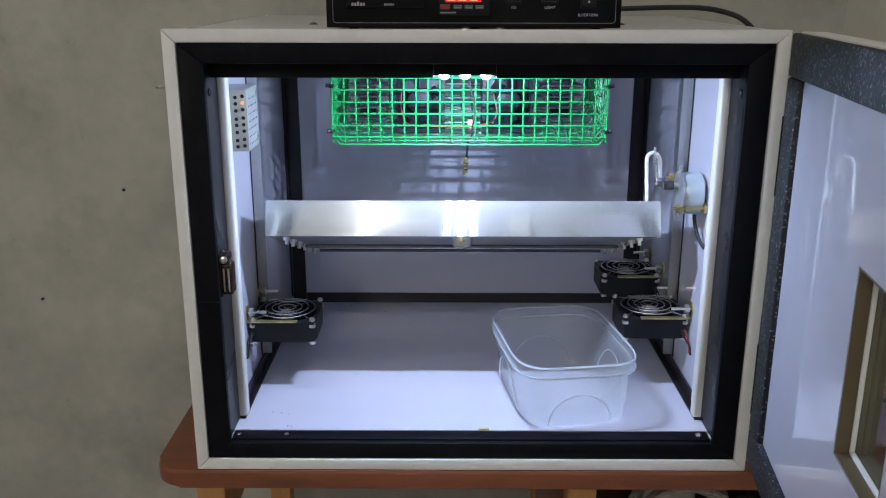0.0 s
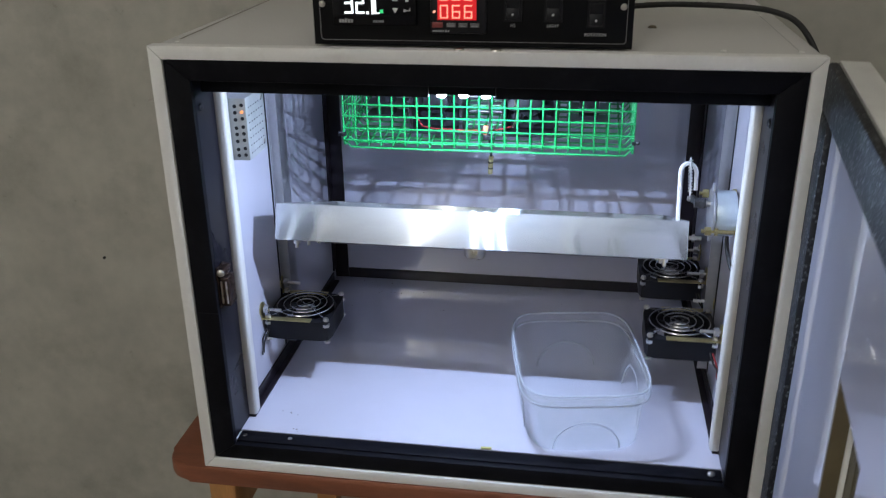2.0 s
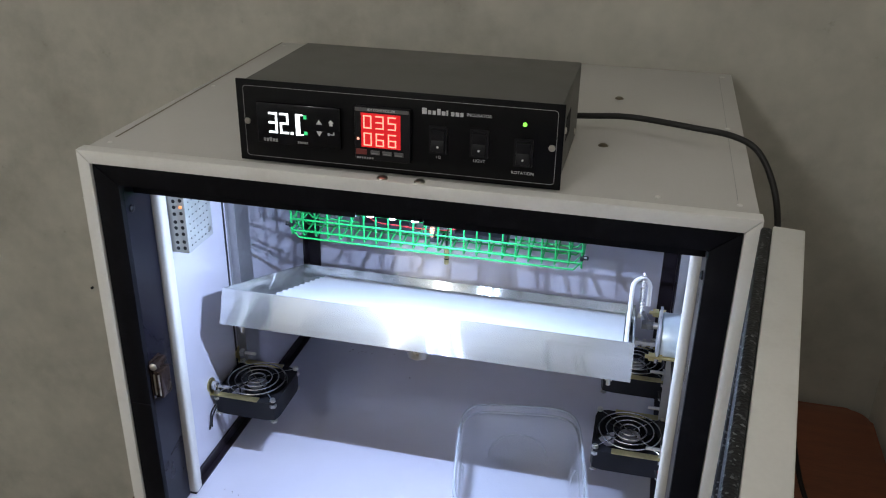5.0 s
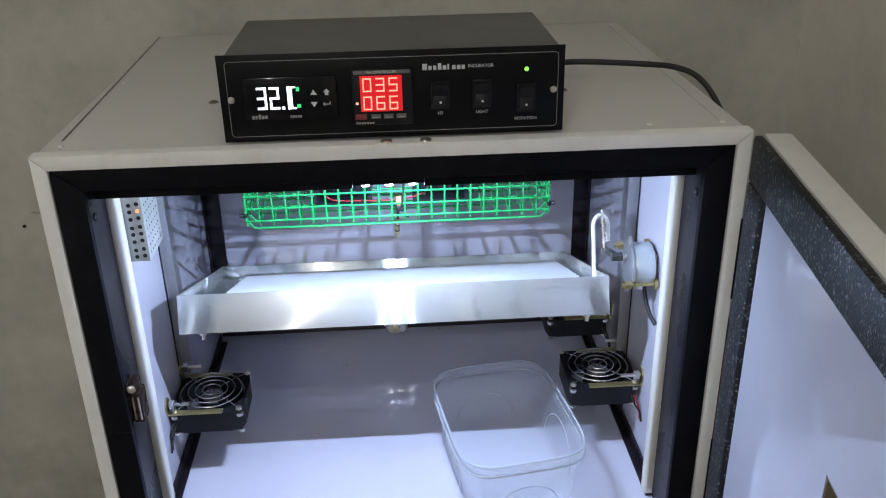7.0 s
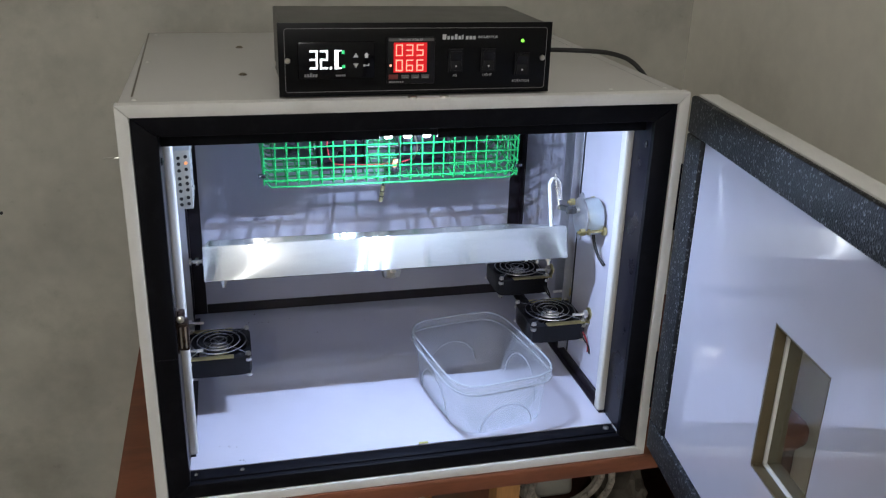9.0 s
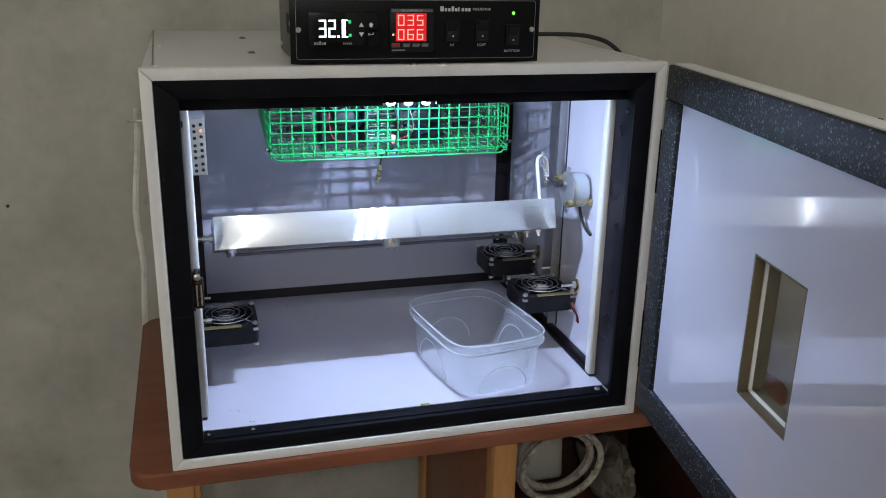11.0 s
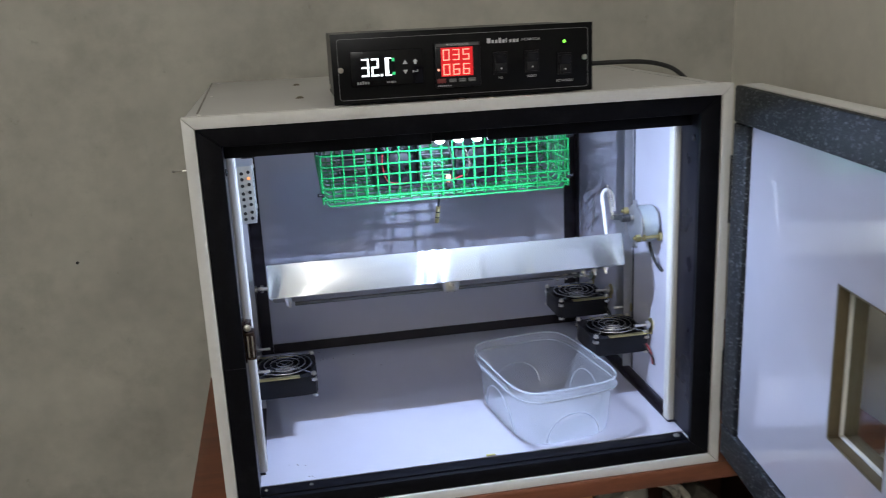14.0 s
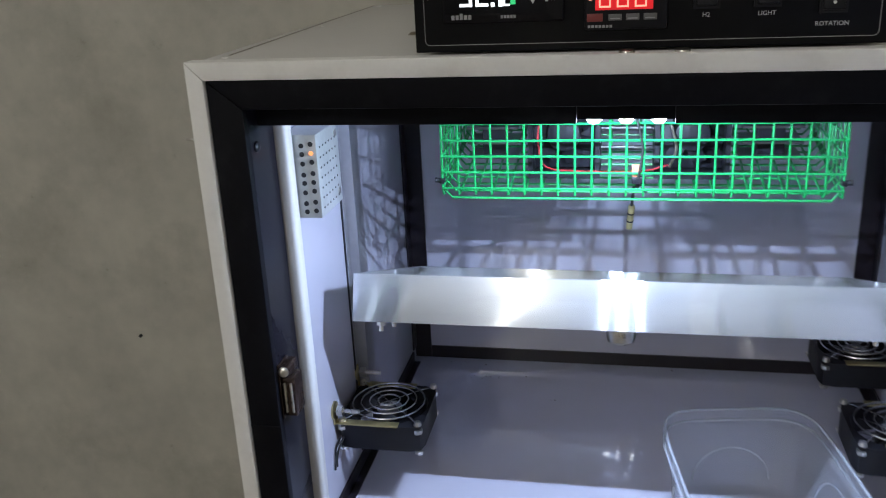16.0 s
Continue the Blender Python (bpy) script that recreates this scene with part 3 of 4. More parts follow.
def build_door(c):
    """The open door, built flat (x away from the hinge, y outwards, z up), then turned on its hinge."""
    place = pose(0.308, -0.004, 0, 0, 0, -97.5)
    W0, Z0, Z1, T = 0.598, 0.766, 1.2205, 0.0235
    wx0, wx1, wz0, wz1 = 0.2550, 0.3535, 0.9145, 1.0670
    slab = ring_frame(0.002, W0, Z0, Z1, wx0, wx1, wz0, wz1, 0.0, T)
    outer = [e for e in slab.edges if all(v.co.x < 0.003 or v.co.x > W0 - 0.001 or v.co.z < Z0 + 0.001 or v.co.z > Z1 - 0.001 for v in e.verts) and all(abs(v.co.x - wx0) > 0.01 and abs(v.co.x - wx1) > 0.01 for v in e.verts)]
    bmesh.ops.bevel(slab, geom=outer, offset=0.0015, segments=2, profile=0.5, affect="EDGES")
    door = part("door", slab, PROFILE, c, "off-white door with a small window, open at a right angle")
    door.matrix_basis = place
    f, F0, F1 = 0.0415, -0.0085, -0.0002
    for x0, x1, z0, z1 in ((0.004, W0 - 0.004, Z1 - f, Z1 - 0.001), (0.004, W0 - 0.004, Z0 + 0.001, Z0 + f), (0.004, 0.004 + f, Z0 + f + 0.0006, Z1 - f - 0.0006), (W0 - 0.004 - f, W0 - 0.004, Z0 + f + 0.0006, Z1 - f - 0.0006)):
        part("foam_seal", box(x0, x1, F0, F1, z0, z1, 0.0025, 2), FOAM, door, "black cellular foam seal")
    part("door_liner", ring_frame(0.0465, W0 - 0.0465, Z0 + f + 0.001, Z1 - f - 0.001, wx0, wx1, wz0, wz1, -0.003, -0.0002), LINER, door, "glossy white inner lining")
    for bm in mitred(wx0 + 0.0002, wx1 - 0.0002, wz0 + 0.0002, wz1 - 0.0002, (0.0022,) * 4, -0.0025, T + 0.003, depth_bevel=0):
        part("window_frame", bm, BEIGE_FRAME, door, "beige plastic window lining")
    for bm in mitred(wx0 + 0.0026, wx1 - 0.0026, wz0 + 0.0026, wz1 - 0.0026, (0.0028,) * 4, 0.0075, 0.0110):
        part("glazing_bead", bm, PROFILE, door)
    pane = part("window_pane", box(wx0 + 0.0026, wx1 - 0.0026, 0.0115, 0.0140, wz0 + 0.0026, wz1 - 0.0026), GLASS, door)
    pane.visible_shadow = False
    part("edge_notch", cylinder((0.375, T - 0.0008, Z1 - 0.002), (0.375, T - 0.0008, Z1 + 0.0003), 0.0020, 10), HOLE, door)
    return door


build_door(cabinet)

# ---- inside: tray ----


def build_tray():
    m = pose(-0.0085, 0.1075, 0.9865, -19.3, 0, 0)
    t = thing("egg_tray", m, "shallow aluminium egg turning tray tilted on pivots", "egg tray")
    w, d, h, s = 0.2265, 0.250, 0.041, 0.0016
    part("front_wall", box(-w, w, 0, s, 0, h, 0.0005), ALU, t, "brushed aluminium tray front")
    part("back_wall", box(-w, w, d - s, d, 0, h, 0.0005), ALU, t)
    for k in (-1, 1):
        part("end_wall", box(k * w, k * (w - s), s + 0.0002, d - s - 0.0002, 0, h, 0.0005), ALU, t)
    part("tray_floor", box(-w + s, w - s, s + 0.0002, d - s - 0.0002, 0.0002, 0.0016), ALU_DULL, t)
    # a folded white plate inside
    bm = bmesh.new()
    n, y0, y1 = 13, 0.006, d - 0.006
    rows = []
    for i in range(2 * n + 1):
        y = y0 + (y1 - y0) * i / (2 * n)
        z = 0.021 if i % 2 else 0.0295
        rows.append([bm.verts.new((x, y, z + dz)) for x, dz in ((-w + 0.033, 0), (w - 0.012, 0), (w - 0.012, -0.001), (-w + 0.033, -0.001))])
    for a, b in zip(rows, rows[1:]):
        for k in range(4):
            bm.faces.new((a[k], a[(k + 1) % 4], b[(k + 1) % 4], b[k]))
    bm.faces.new(rows[0])
    bm.faces.new(list(reversed(rows[-1])))
    part("folded_plate", bm, WHITE_SHEET, t, "white folded egg plate")
    # studs beneath, along both ends
    for k in (-1, 1):
        for i in range(6):
            y = 0.014 + i * 0.044
            part("stud", join(cylinder((k * (w - 0.022), y, -0.009), (k * (w - 0.022), y, 0.0), 0.0022, 8), cylinder((k * (w - 0.022), y, -0.004), (k * (w - 0.022), y, -0.0004), 0.0042, 6)), STEEL, t)
        part("pivot_bolt", join(cylinder((k * w, d / 2, 0.018), (k * (w + 0.030), d / 2, 0.018), 0.0026, 10), cylinder((k * (w + 0.001), d / 2, 0.018), (k * (w + 0.005), d / 2, 0.018), 0.0055, 6), cylinder((k * (w + 0.010), d / 2, 0.018), (k * (w + 0.014), d / 2, 0.018), 0.0050, 6), cylinder((k * (w + 0.019), d / 2, 0.018), (k * (w + 0.0225), d / 2, 0.018), 0.0050, 6)), STEEL, t, "threaded pivot bolt with nuts")
    part("cross_rod", cylinder((-w + 0.03, d - 0.02, -0.005), (w - 0.03, d - 0.02, -0.005), 0.0022, 10), DARK_STEEL, t)
    part("cross_rod", cylinder((-w + 0.03, 0.10, -0.006), (w - 0.03, 0.10, -0.006), 0.0022, 10), DARK_STEEL, t)
    part("centre_fitting", moved(lathe([(0.004, -0.013), (0.0105, -0.0105), (0.0125, -0.004), (0.0125, 0.0)], 20), pose(-0.001, 0.020, 0)), STEEL, t, "polished round fitting beneath the tray")
    # bent lifting wire on the motor end
    hx, hy = w - 0.0085, 0.033
    pts = [(hx, hy, 0.006), (hx, hy, 0.040), (hx, hy, 0.078)]
    for k in range(9):
        a = radians(180 - k * 22.5)
        out = 0.010 + 0.010 * math.cos(a)
        pts.append((hx + 0.90 * out, hy + 0.44 * out, 0.092 + 0.011 * math.sin(a)))
    pts.append((hx + 0.018, hy + 0.0088, 0.074))
    part("hook", tube(smooth_path(pts, 3), 0.0023, 10), PROFILE, t, "white bent wire hook")
    return t


build_tray()

# ---- inside: gear motor on the right wall ----


def build_motor():
    m = thing("gear_motor", pose(IN_X, 0.130, 1.033), "round pale grey gear motor on the incubator side wall", "motor")
    part("motor_body", cylinder((-0.026, 0, 0), (-0.004, 0, 0), 0.0240, 32, bevel=0.002), MOTOR_PAINT, m)
    part("gear_case", cylinder((-0.0290, 0, 0), (-0.0262, 0, 0), 0.0255, 32, bevel=0.001), ALU_DULL, m)
    for z in (0.027, -0.027):
        part("flange_lug", cylinder((-0.0288, 0, z), (-0.0264, 0, z), 0.0055, 14), ALU_DULL, m)
    part("mounting_plate", box(-0.0038, -0.0005, -0.013, 0.013, -0.016, 0.016, 0.001), ALU_DULL, m)
    for y, z in ((-0.021, -0.0135), (0.021, 0.0135)):
        part("bolt", join(cylinder((-0.039, y, z), (-0.0005, y, z), 0.0021, 10), cylinder((-0.0355, y, z), (-0.0295, y, z), 0.0048, 6), cylinder((-0.0255, y, z), (-0.0225, y, z), 0.0048, 6), cylinder((-0.0048, y, z), (-0.001, y, z), 0.0060, 16)), BRASS, m, "yellow passivated bolt")
    part("shaft", cylinder((-0.042, 0.004, 0.008), (-0.0285, 0.004, 0.008), 0.0033, 12), STEEL, m)
    arm = moved(box(-0.0025, 0.0025, -0.005, 0.030, -0.0035, 0.0035, 0.0008), pose(-0.0395, 0.004, 0.008, -8, 0, 12))
    part("crank_arm", join(arm, cylinder((-0.0455, 0.004, 0.008), (-0.034, 0.004, 0.008), 0.0052, 6)), DARK_STEEL, m, "dark steel crank arm")
    foot, head = Vector((-0.047, 0.029, 0.004)), Vector((-0.0480, 0.049, 0.044))
    side, across = Vector((1, 0, 0)), (head - foot).normalized().cross(Vector((1, 0, 0))).normalized()
    coil = [foot.lerp(head, 0.15 + 0.8 * i / 70) + 0.0023 * (math.cos(i * 1.0) * side + math.sin(i * 1.0) * across) for i in range(70)]
    part("link_rod", join(cylinder(foot, head, 0.0012, 8), cylinder(foot - Vector((0.003, 0, 0)), foot + Vector((0.006, 0, 0)), 0.0028, 10)), STEEL, m)
    part("link_spring", tube(coil, 0.0007, 5), STEEL, m, "small coil spring")
    part("motor_lead", tube(smooth_path([(-0.010, -0.006, -0.024), (-0.009, -0.010, -0.036), (-0.006, -0.020, -0.050), (-0.002, -0.030, -0.058)], 5), 0.0022, 8), CABLE, m)
    return m


build_motor()

# ---- inside: fans ----


def build_fan(m, side, wires):
    """A cooling fan lying flat. side: -1 where its wall is on the low x side, 1 on the other."""
    f = thing("cooling_fan", m, "black square cooling fan with wire guard, bracketed to the wall", "fan", "incubator circulation fans")
    a, h = 0.040, 0.025
    # frame: a square ring with a round bore
    bm = bmesh.new()
    n = 32
    loops = []
    for z in (0, h):
        sq, ci = [], []
        for k in range(n):
            t = 2 * math.pi * k / n
            c, s = math.cos(t), math.sin(t)
            r = min(a / max(abs(c), abs(s)), a * 1.32)
            sq.append(bm.verts.new((r * c, r * s, z)))
            ci.append(bm.verts.new((0.0375 * c, 0.0375 * s, z)))
        loops.append((sq, ci))
    (s0, c0), (s1, c1) = loops
    for k in range(n):
        j = (k + 1) % n
        bm.faces.new((s0[k], s0[j], s1[j], s1[k]))
        bm.faces.new((c0[j], c0[k], c1[k], c1[j]))
        bm.faces.new((s1[k], s1[j], c1[j], c1[k]))
        bm.faces.new((s0[j], s0[k], c0[k], c0[j]))
    part("housing", bm, BLACK_PLASTIC, f, "black plastic square housing")
    part("hub", moved(lathe([(0.0165, 0.003), (0.0165, 0.020), (0.0150, 0.022), (0.0, 0.022)], 24), pose(0, 0, 0)), BLACK_PLASTIC, f)
    part("hub_sticker", moved(lathe([(0.0125, 0.0), (0.0125, 0.0003), (0.0, 0.0003)], 20), pose(0, 0, 0.0221)), ALU_DULL, f, "silver paper sticker")
    for k in range(7):
        bm = bmesh.new()
        rows = []
        for i in range(5):
            r = 0.0160 + i * 0.0050
            row = []
            for j in range(4):
                t = (j / 3 - 0.5) * 0.75 + i * 0.06
                row.append(bm.verts.new((r * math.cos(t), r * math.sin(t), 0.006 + j * 0.004)))
            rows.append(row)
        for p, q in zip(rows, rows[1:]):
            for j in range(3):
                bm.faces.new((p[j], p[j + 1], q[j + 1], q[j]))
        bmesh.ops.solidify(bm, geom=bm.faces[:], thickness=0.0010)
        part("blade", moved(bm, pose(0, 0, 0, 0, 0, k * 360 / 7)), BLACK_PLASTIC, f)
    g = h + 0.0042
    for r in (0.0105, 0.0185, 0.0265, 0.0345):
        part("guard_ring", tube([(r * math.cos(2 * math.pi * k / 32), r * math.sin(2 * math.pi * k / 32), g + (0.001 if r < 0.03 else 0)) for k in range(32)], 0.0009, 6, True), GUARD, f)
    for k in range(2):
        c = math.cos(radians(45 + 90 * k)), math.sin(radians(45 + 90 * k))
        e = 0.0505
        part("guard_spoke", tube([(-e * c[0], -e * c[1], h + 0.0012), (-0.038 * c[0], -0.038 * c[1], g - 0.0012), (0, 0, g - 0.0008), (0.038 * c[0], 0.038 * c[1], g - 0.0012), (e * c[0], e * c[1], h + 0.0012)], 0.0009, 6), GUARD, f)
    q = 0.0358
    for x in (-q, q):
        for y in (-q, q):
            part("corner_bolt", join(cylinder((x, y, -0.004), (x, y, h + 0.005), 0.0018, 8), cylinder((x, y, h + 0.0012), (x, y, h + 0.0045), 0.0038, 10, 0.0030), cylinder((x, y, h - 0.007), (x, y, h - 0.0035), 0.0044, 6), cylinder((x, y, -0.0032), (x, y, -0.0004), 0.0042, 6)), STEEL, f)
    for y in (-0.0385, 0.0385):
        x0, x1 = sorted((side * 0.0415, side * -0.018))
        s = 1 if y < 0 else -1
        part("bracket", join(box(x0, x1, y - 0.0035 * s, y + 0.0055 * s, h + 0.0002, h + 0.0014, 0.0004), cylinder((side * 0.0405, y, h + 0.013), (side * 0.0419, y, h + 0.013), 0.0088, 18), box(side * 0.0405, side * 0.0419, y - 0.0045, y + 0.0045, h + 0.0002, h + 0.013)), BRASS, f, "yellow passivated angle bracket")
        part("wall_bolt", join(cylinder((side * 0.0422, y, h + 0.013), (side * 0.018, y, h + 0.013), 0.0020, 8), cylinder((side * 0.0385, y, h + 0.013), (side * 0.0330, y, h + 0.013), 0.0055, 6), cylinder((side * 0.0425, y, h + 0.013), (side * 0.0415, y, h + 0.013), 0.0085, 16)), STEEL, f)
    for i, dx in enumerate((0, 0.003)):
        if wires == "red" and i == 0:
            material = RED_WIRE
        else:
            material = CABLE
        part("lead", tube(smooth_path([(side * 0.034 - dx, -0.041, 0.012), (side * 0.038 - dx, -0.046, 0.002), (side * 0.0400, -0.047 - dx, -0.006), (side * 0.0405, -0.048 - 2 * dx, -0.016)], 4), 0.0011, 6), material, f)
    return f


build_fan(pose(-0.2255, 0.1675, 0.8475), -1, "black")
build_fan(pose(0.2255, 0.1730, 0.8515), 1, "red")
build_fan(pose(0.2255, 0.3240, 0.8540), 1, "black")

# ---- inside: power supply ----


def build_supply():
    p = thing("power_supply", pose(-0.2535, 0.0685, 1.091), "perforated galvanised power supply box on the inner wall", "power supply")
    part("case", box(-0.0133, 0.0150, 0, 0.053, 0, 0.066, 0.001), GALV, p)
    part("mounting_lip", box(-0.0132, -0.0118, -0.004, 0.0, -0.006, 0.060), GALV, p)
    for i in range(8):
        for x, dz in ((0.0030, 0.0), (0.0105, 0.0012)):
            z = 0.005 + i * 0.0076 + dz + 0.0007 * math.sin(i * 2.1 + x * 900)
            if (i, dz) != (6, 0.0012):
                part("vent_hole", cylinder((x, -0.0004, z), (x, 0.001, z), 0.0020, 10), HOLE, p)
    holes = [cylinder((0.0145, 0.007 + j * 0.0073, 0.007 + i * 0.0080), (0.0153, 0.007 + j * 0.0073, 0.007 + i * 0.0080), 0.0009, 6) for i in range(7) for j in range(6)]
    tagged(part("side_perforation", join(*holes), HOLE, p), kind="stuff")
    for z in (0.010, 0.058):
        part("case_screw", cylinder((0.0150, 0.045, z), (0.0160, 0.045, z), 0.0026, 10), STEEL, p)
    part("indicator", cylinder((0.0105, -0.0009, 0.0518), (0.0105, 0.001, 0.0518), 0.0017, 10), ORANGE_GLOW, p, "orange pilot light")
    return p


build_supply()

# ---- inside: green wire basket with the heater ----
BX0, BX1, BY0, BY1, BZ0, BZ1 = -0.159, 0.156, 0.149, 0.325, 1.0900, 1.1885


def build_basket():
    b = thing("wire_basket", pose(0, 0, 0), "green plastic-coated wire mesh basket round the heater", "basket")
    r, cell = 0.00105, 0.0137
    nx, nz, ny = round((BX1 - BX0) / cell), round((BZ1 - BZ0) / cell), round((BY1 - BY0) / cell)

    def wob(i, k):
        return 0.0009 * noise.noise((i * 3.1, k * 7.7, 0.3))

    def bent(line, i):
        return tube([(x + wob(i, k), y + wob(i + 50, k), z + (wob(i + 90, k) if BZ0 + 0.040 < z < BZ1 - 0.004 else 0)) for k, (x, y, z) in enumerate(line)], r, 6)

    q, rise = 0.004, 0.030

    def low(y):
        return BZ0 - 0.003 + rise * (y - BY0) / (BY1 - BY0)

    for i in range(nx + 1):
        x = BX0 + (BX1 - BX0) * i / nx
        line = [(x, BY0, BZ1), (x, BY0, BZ0 + 0.055), (x, BY0, low(BY0) + q), (x, BY0 + q * 0.3, low(BY0) + q * 0.3), (x, BY0 + q, low(BY0 + q)), (x, (BY0 + BY1) / 2, low((BY0 + BY1) / 2)), (x, BY1 - q, low(BY1 - q)), (x, BY1, low(BY1) + q), (x, BY1, BZ0 + 0.06), (x, BY1, BZ1)]
        part("wire", bent(line, i), GREEN, b)
    for j in range(nz):
        z = BZ0 + 0.004 + (BZ1 - BZ0 - 0.004) * j / nz
        line = [(BX0 + (BX1 - BX0) * k / 8, BY0 - 0.0016, z) for k in range(9)]
        line += [(BX1, BY0 + (BY1 - BY0) * k / 4, z) for k in range(1, 5)]
        line = [(x, y, max(z, low(y) + 0.004)) for x, y, z in line]
        line += [(BX1 - (BX1 - BX0) * k / 8, BY1 + 0.0016, max(z, low(BY1) + 0.004)) for k in range(1, 9)]
        line += [(BX0, y, max(z, low(y) + 0.004)) for y in (BY1 - (BY1 - BY0) * k / 4 for k in range(1, 5))]
        part("wire", bent(line, 100 + j), GREEN, b)
    for j in range(ny):
        y = BY0 + (BY1 - BY0) * j / ny
        line = [(BX0, y, BZ1), (BX0, y, BZ0 + 0.06), (BX0, y, low(y) + 0.008), (BX0 + 0.008, y, low(y) - 0.0016)]
        line += [(BX0 + (BX1 - BX0) * k / 6, y, low(y) - 0.0016) for k in range(1, 6)]
        line += [(BX1 - 0.008, y, low(y) - 0.0016), (BX1, y, low(y) + 0.008), (BX1, y, BZ0 + 0.06), (BX1, y, BZ1)]
        part("wire", bent(line, 200 + j), GREEN, b)
    for x, s in ((BX0, -1), (BX1, 1)):
        for z in (BZ0 + 0.010, BZ0 + 0.062):
            part("cable_tie", join(box(x - 0.002, x + 0.002, BY0 - 0.004, BY0 + 0.004, z - 0.002, z + 0.002, 0.0008), cylinder((x, BY0, z), (x + s * 0.006, BY0 - 0.002, z + 0.001), 0.0022, 8)), BLACK_PLASTIC, b, "black cable tie")
    return b


build_basket()


def build_heater():
    h = thing("heater_unit", pose(0, 0.195, 1.1885), "black blower fans and finned heater blocks hanging from the ceiling", "heater")
    for x in (-0.060, 0.044):
        part("fan_frame", ring_frame(x - 0.030, x + 0.030, -0.0930, -0.018, x - 0.026, x + 0.026, -0.0890, -0.022, -0.020, 0.0), BLACK_PLASTIC, h, "black blower fan frame")
        part("fan_hub", cylinder((x, -0.019, -0.056), (x, 0.0, -0.056), 0.014, 20, bevel=0.001), BLACK_PLASTIC, h)
        for k in range(7):
            part("fan_blade", moved(box(-0.006, 0.006, -0.011, -0.009, 0.0135, 0.0255), pose(x, 0, -0.056, 0, k * 360 / 7, 0) @ pose(0, 0, 0, 0, 0, 25)), BLACK_PLASTIC, h)
        part("air_duct", box(x - 0.030, x + 0.030, 0.0005, 0.034, -0.0925, -0.0185, 0.001), BLACK_PLASTIC, h)
        part("hanger", join(box(x - 0.024, x - 0.018, -0.012, -0.010, -0.0185, 0.0), box(x + 0.018, x + 0.024, -0.012, -0.010, -0.0185, 0.0)), STEEL, h)
    for x, w in ((0.108, 0.024), (-0.122, 0.022)):
        for i in range(6):
            z = -0.080 + i * 0.013
            part("heater_fin", box(x - w, x + w, -0.006, 0.030, z, z + 0.002), DARK_STEEL, h)
        part("heater_core", box(x - w * 0.45, x + w * 0.45, 0.004, 0.020, -0.082, 0.0), BLACK_PLASTIC, h)
    for i in range(3):
        part("heating_rod", cylinder((-0.0305, 0.012, -0.040 - i * 0.017), (0.0145, 0.012, -0.040 - i * 0.017), 0.0022, 8), DARK_STEEL, h)
    part("red_lead", tube(smooth_path([(-0.080, -0.022, -0.045), (-0.081, -0.024, -0.062), (-0.074, -0.025, -0.082), (-0.045, -0.026, -0.0850), (-0.01, -0.026, -0.0855), (0.01, -0.026, -0.084), (0.025, -0.024, -0.080)], 5), 0.0008, 6), RED_WIRE, h)
    part("heater_lead", tube(smooth_path([(0.026, -0.023, -0.082), (0.031, -0.025, -0.066), (0.026, -0.023, -0.045)], 5), 0.0011, 6), SCREW, h)
    part("black_lead", tube(smooth_path([(-0.002, -0.050, -0.002), (-0.002, -0.052, -0.030), (0.004, -0.050, -0.060), (0.001, -0.049, -0.085)], 5), 0.0010, 6), CABLE, h)
    part("terminal_block", box(-0.02, 0.02, -0.03, -0.012, -0.012, 0, 0.001), mat("cream_terminal", (0.5, 0.46, 0.34), 0.5), h)
    return h


build_heater()


def build_probe():
    p = thing("temperature_probe", pose(-0.001, 0.210, 1.090), "brass tipped temperature probe hanging on a black lead", "sensor")
    part("lead", tube(smooth_path([(0.004, -0.058, 0.012), (0.002, -0.040, 0.000), (0.0005, 0.004, -0.008), (-0.001, 0.012, -0.024), (-0.002, 0.016, -0.036)], 5), 0.0015, 8), CABLE, p)
    part("sleeve", cylinder((-0.0017, 0.0150, -0.033), (-0.0035, 0.0225, -0.057), 0.0030, 14, bevel=0.0006), BRASS, p, "brass probe sleeve")
    part("crimp", join(cylinder((-0.0022, 0.0171, -0.0400), (-0.0023, 0.0176, -0.0414), 0.0032, 14), cylinder((-0.0028, 0.0196, -0.0480), (-0.0029, 0.0200, -0.0494), 0.0032, 14)), BLACK_PLASTIC, p)
    part("tie", join(box(-0.003, 0.008, -0.062, -0.056, 0.008, 0.014, 0.001), cylinder((0.004, -0.06, 0.004), (0.010, -0.062, 0.002), 0.0016, 8)), BLACK_PLASTIC, p)
    part("tape", box(-0.003, 0.003, -0.0615, -0.0575, 0.014, 0.024, 0.001), mat("orange_tape", (0.5, 0.16, 0.07), 0.5), p, "orange wrap")
    return p


build_probe()


def build_led_strip():
    l = thing("led_light_module", pose(LED_X[1], LED_Y, 1.1885), "small three-lamp white light module under the ceiling, lit", "lamp")
    part("base", box(-0.036, 0.036, -0.0060, 0.0085, -0.0070, 0.0, 0.001), BLACK_PLASTIC, l)
    for x in LED_X:
        part("led_lens", moved(lathe([(0.0, -0.0100), (0.0033, -0.0090), (0.0052, -0.0064), (0.0056, 0.0)], 16), pose(x - LED_X[1], 0, -0.0072)), LED_GLOW, l, "glowing white lens")
    return l


led_module = build_led_strip()
for ob in led_module.children:
    if ob.name.startswith("led_lens"):
        ob.visible_shadow = False

# ---- inside: clear tub ----


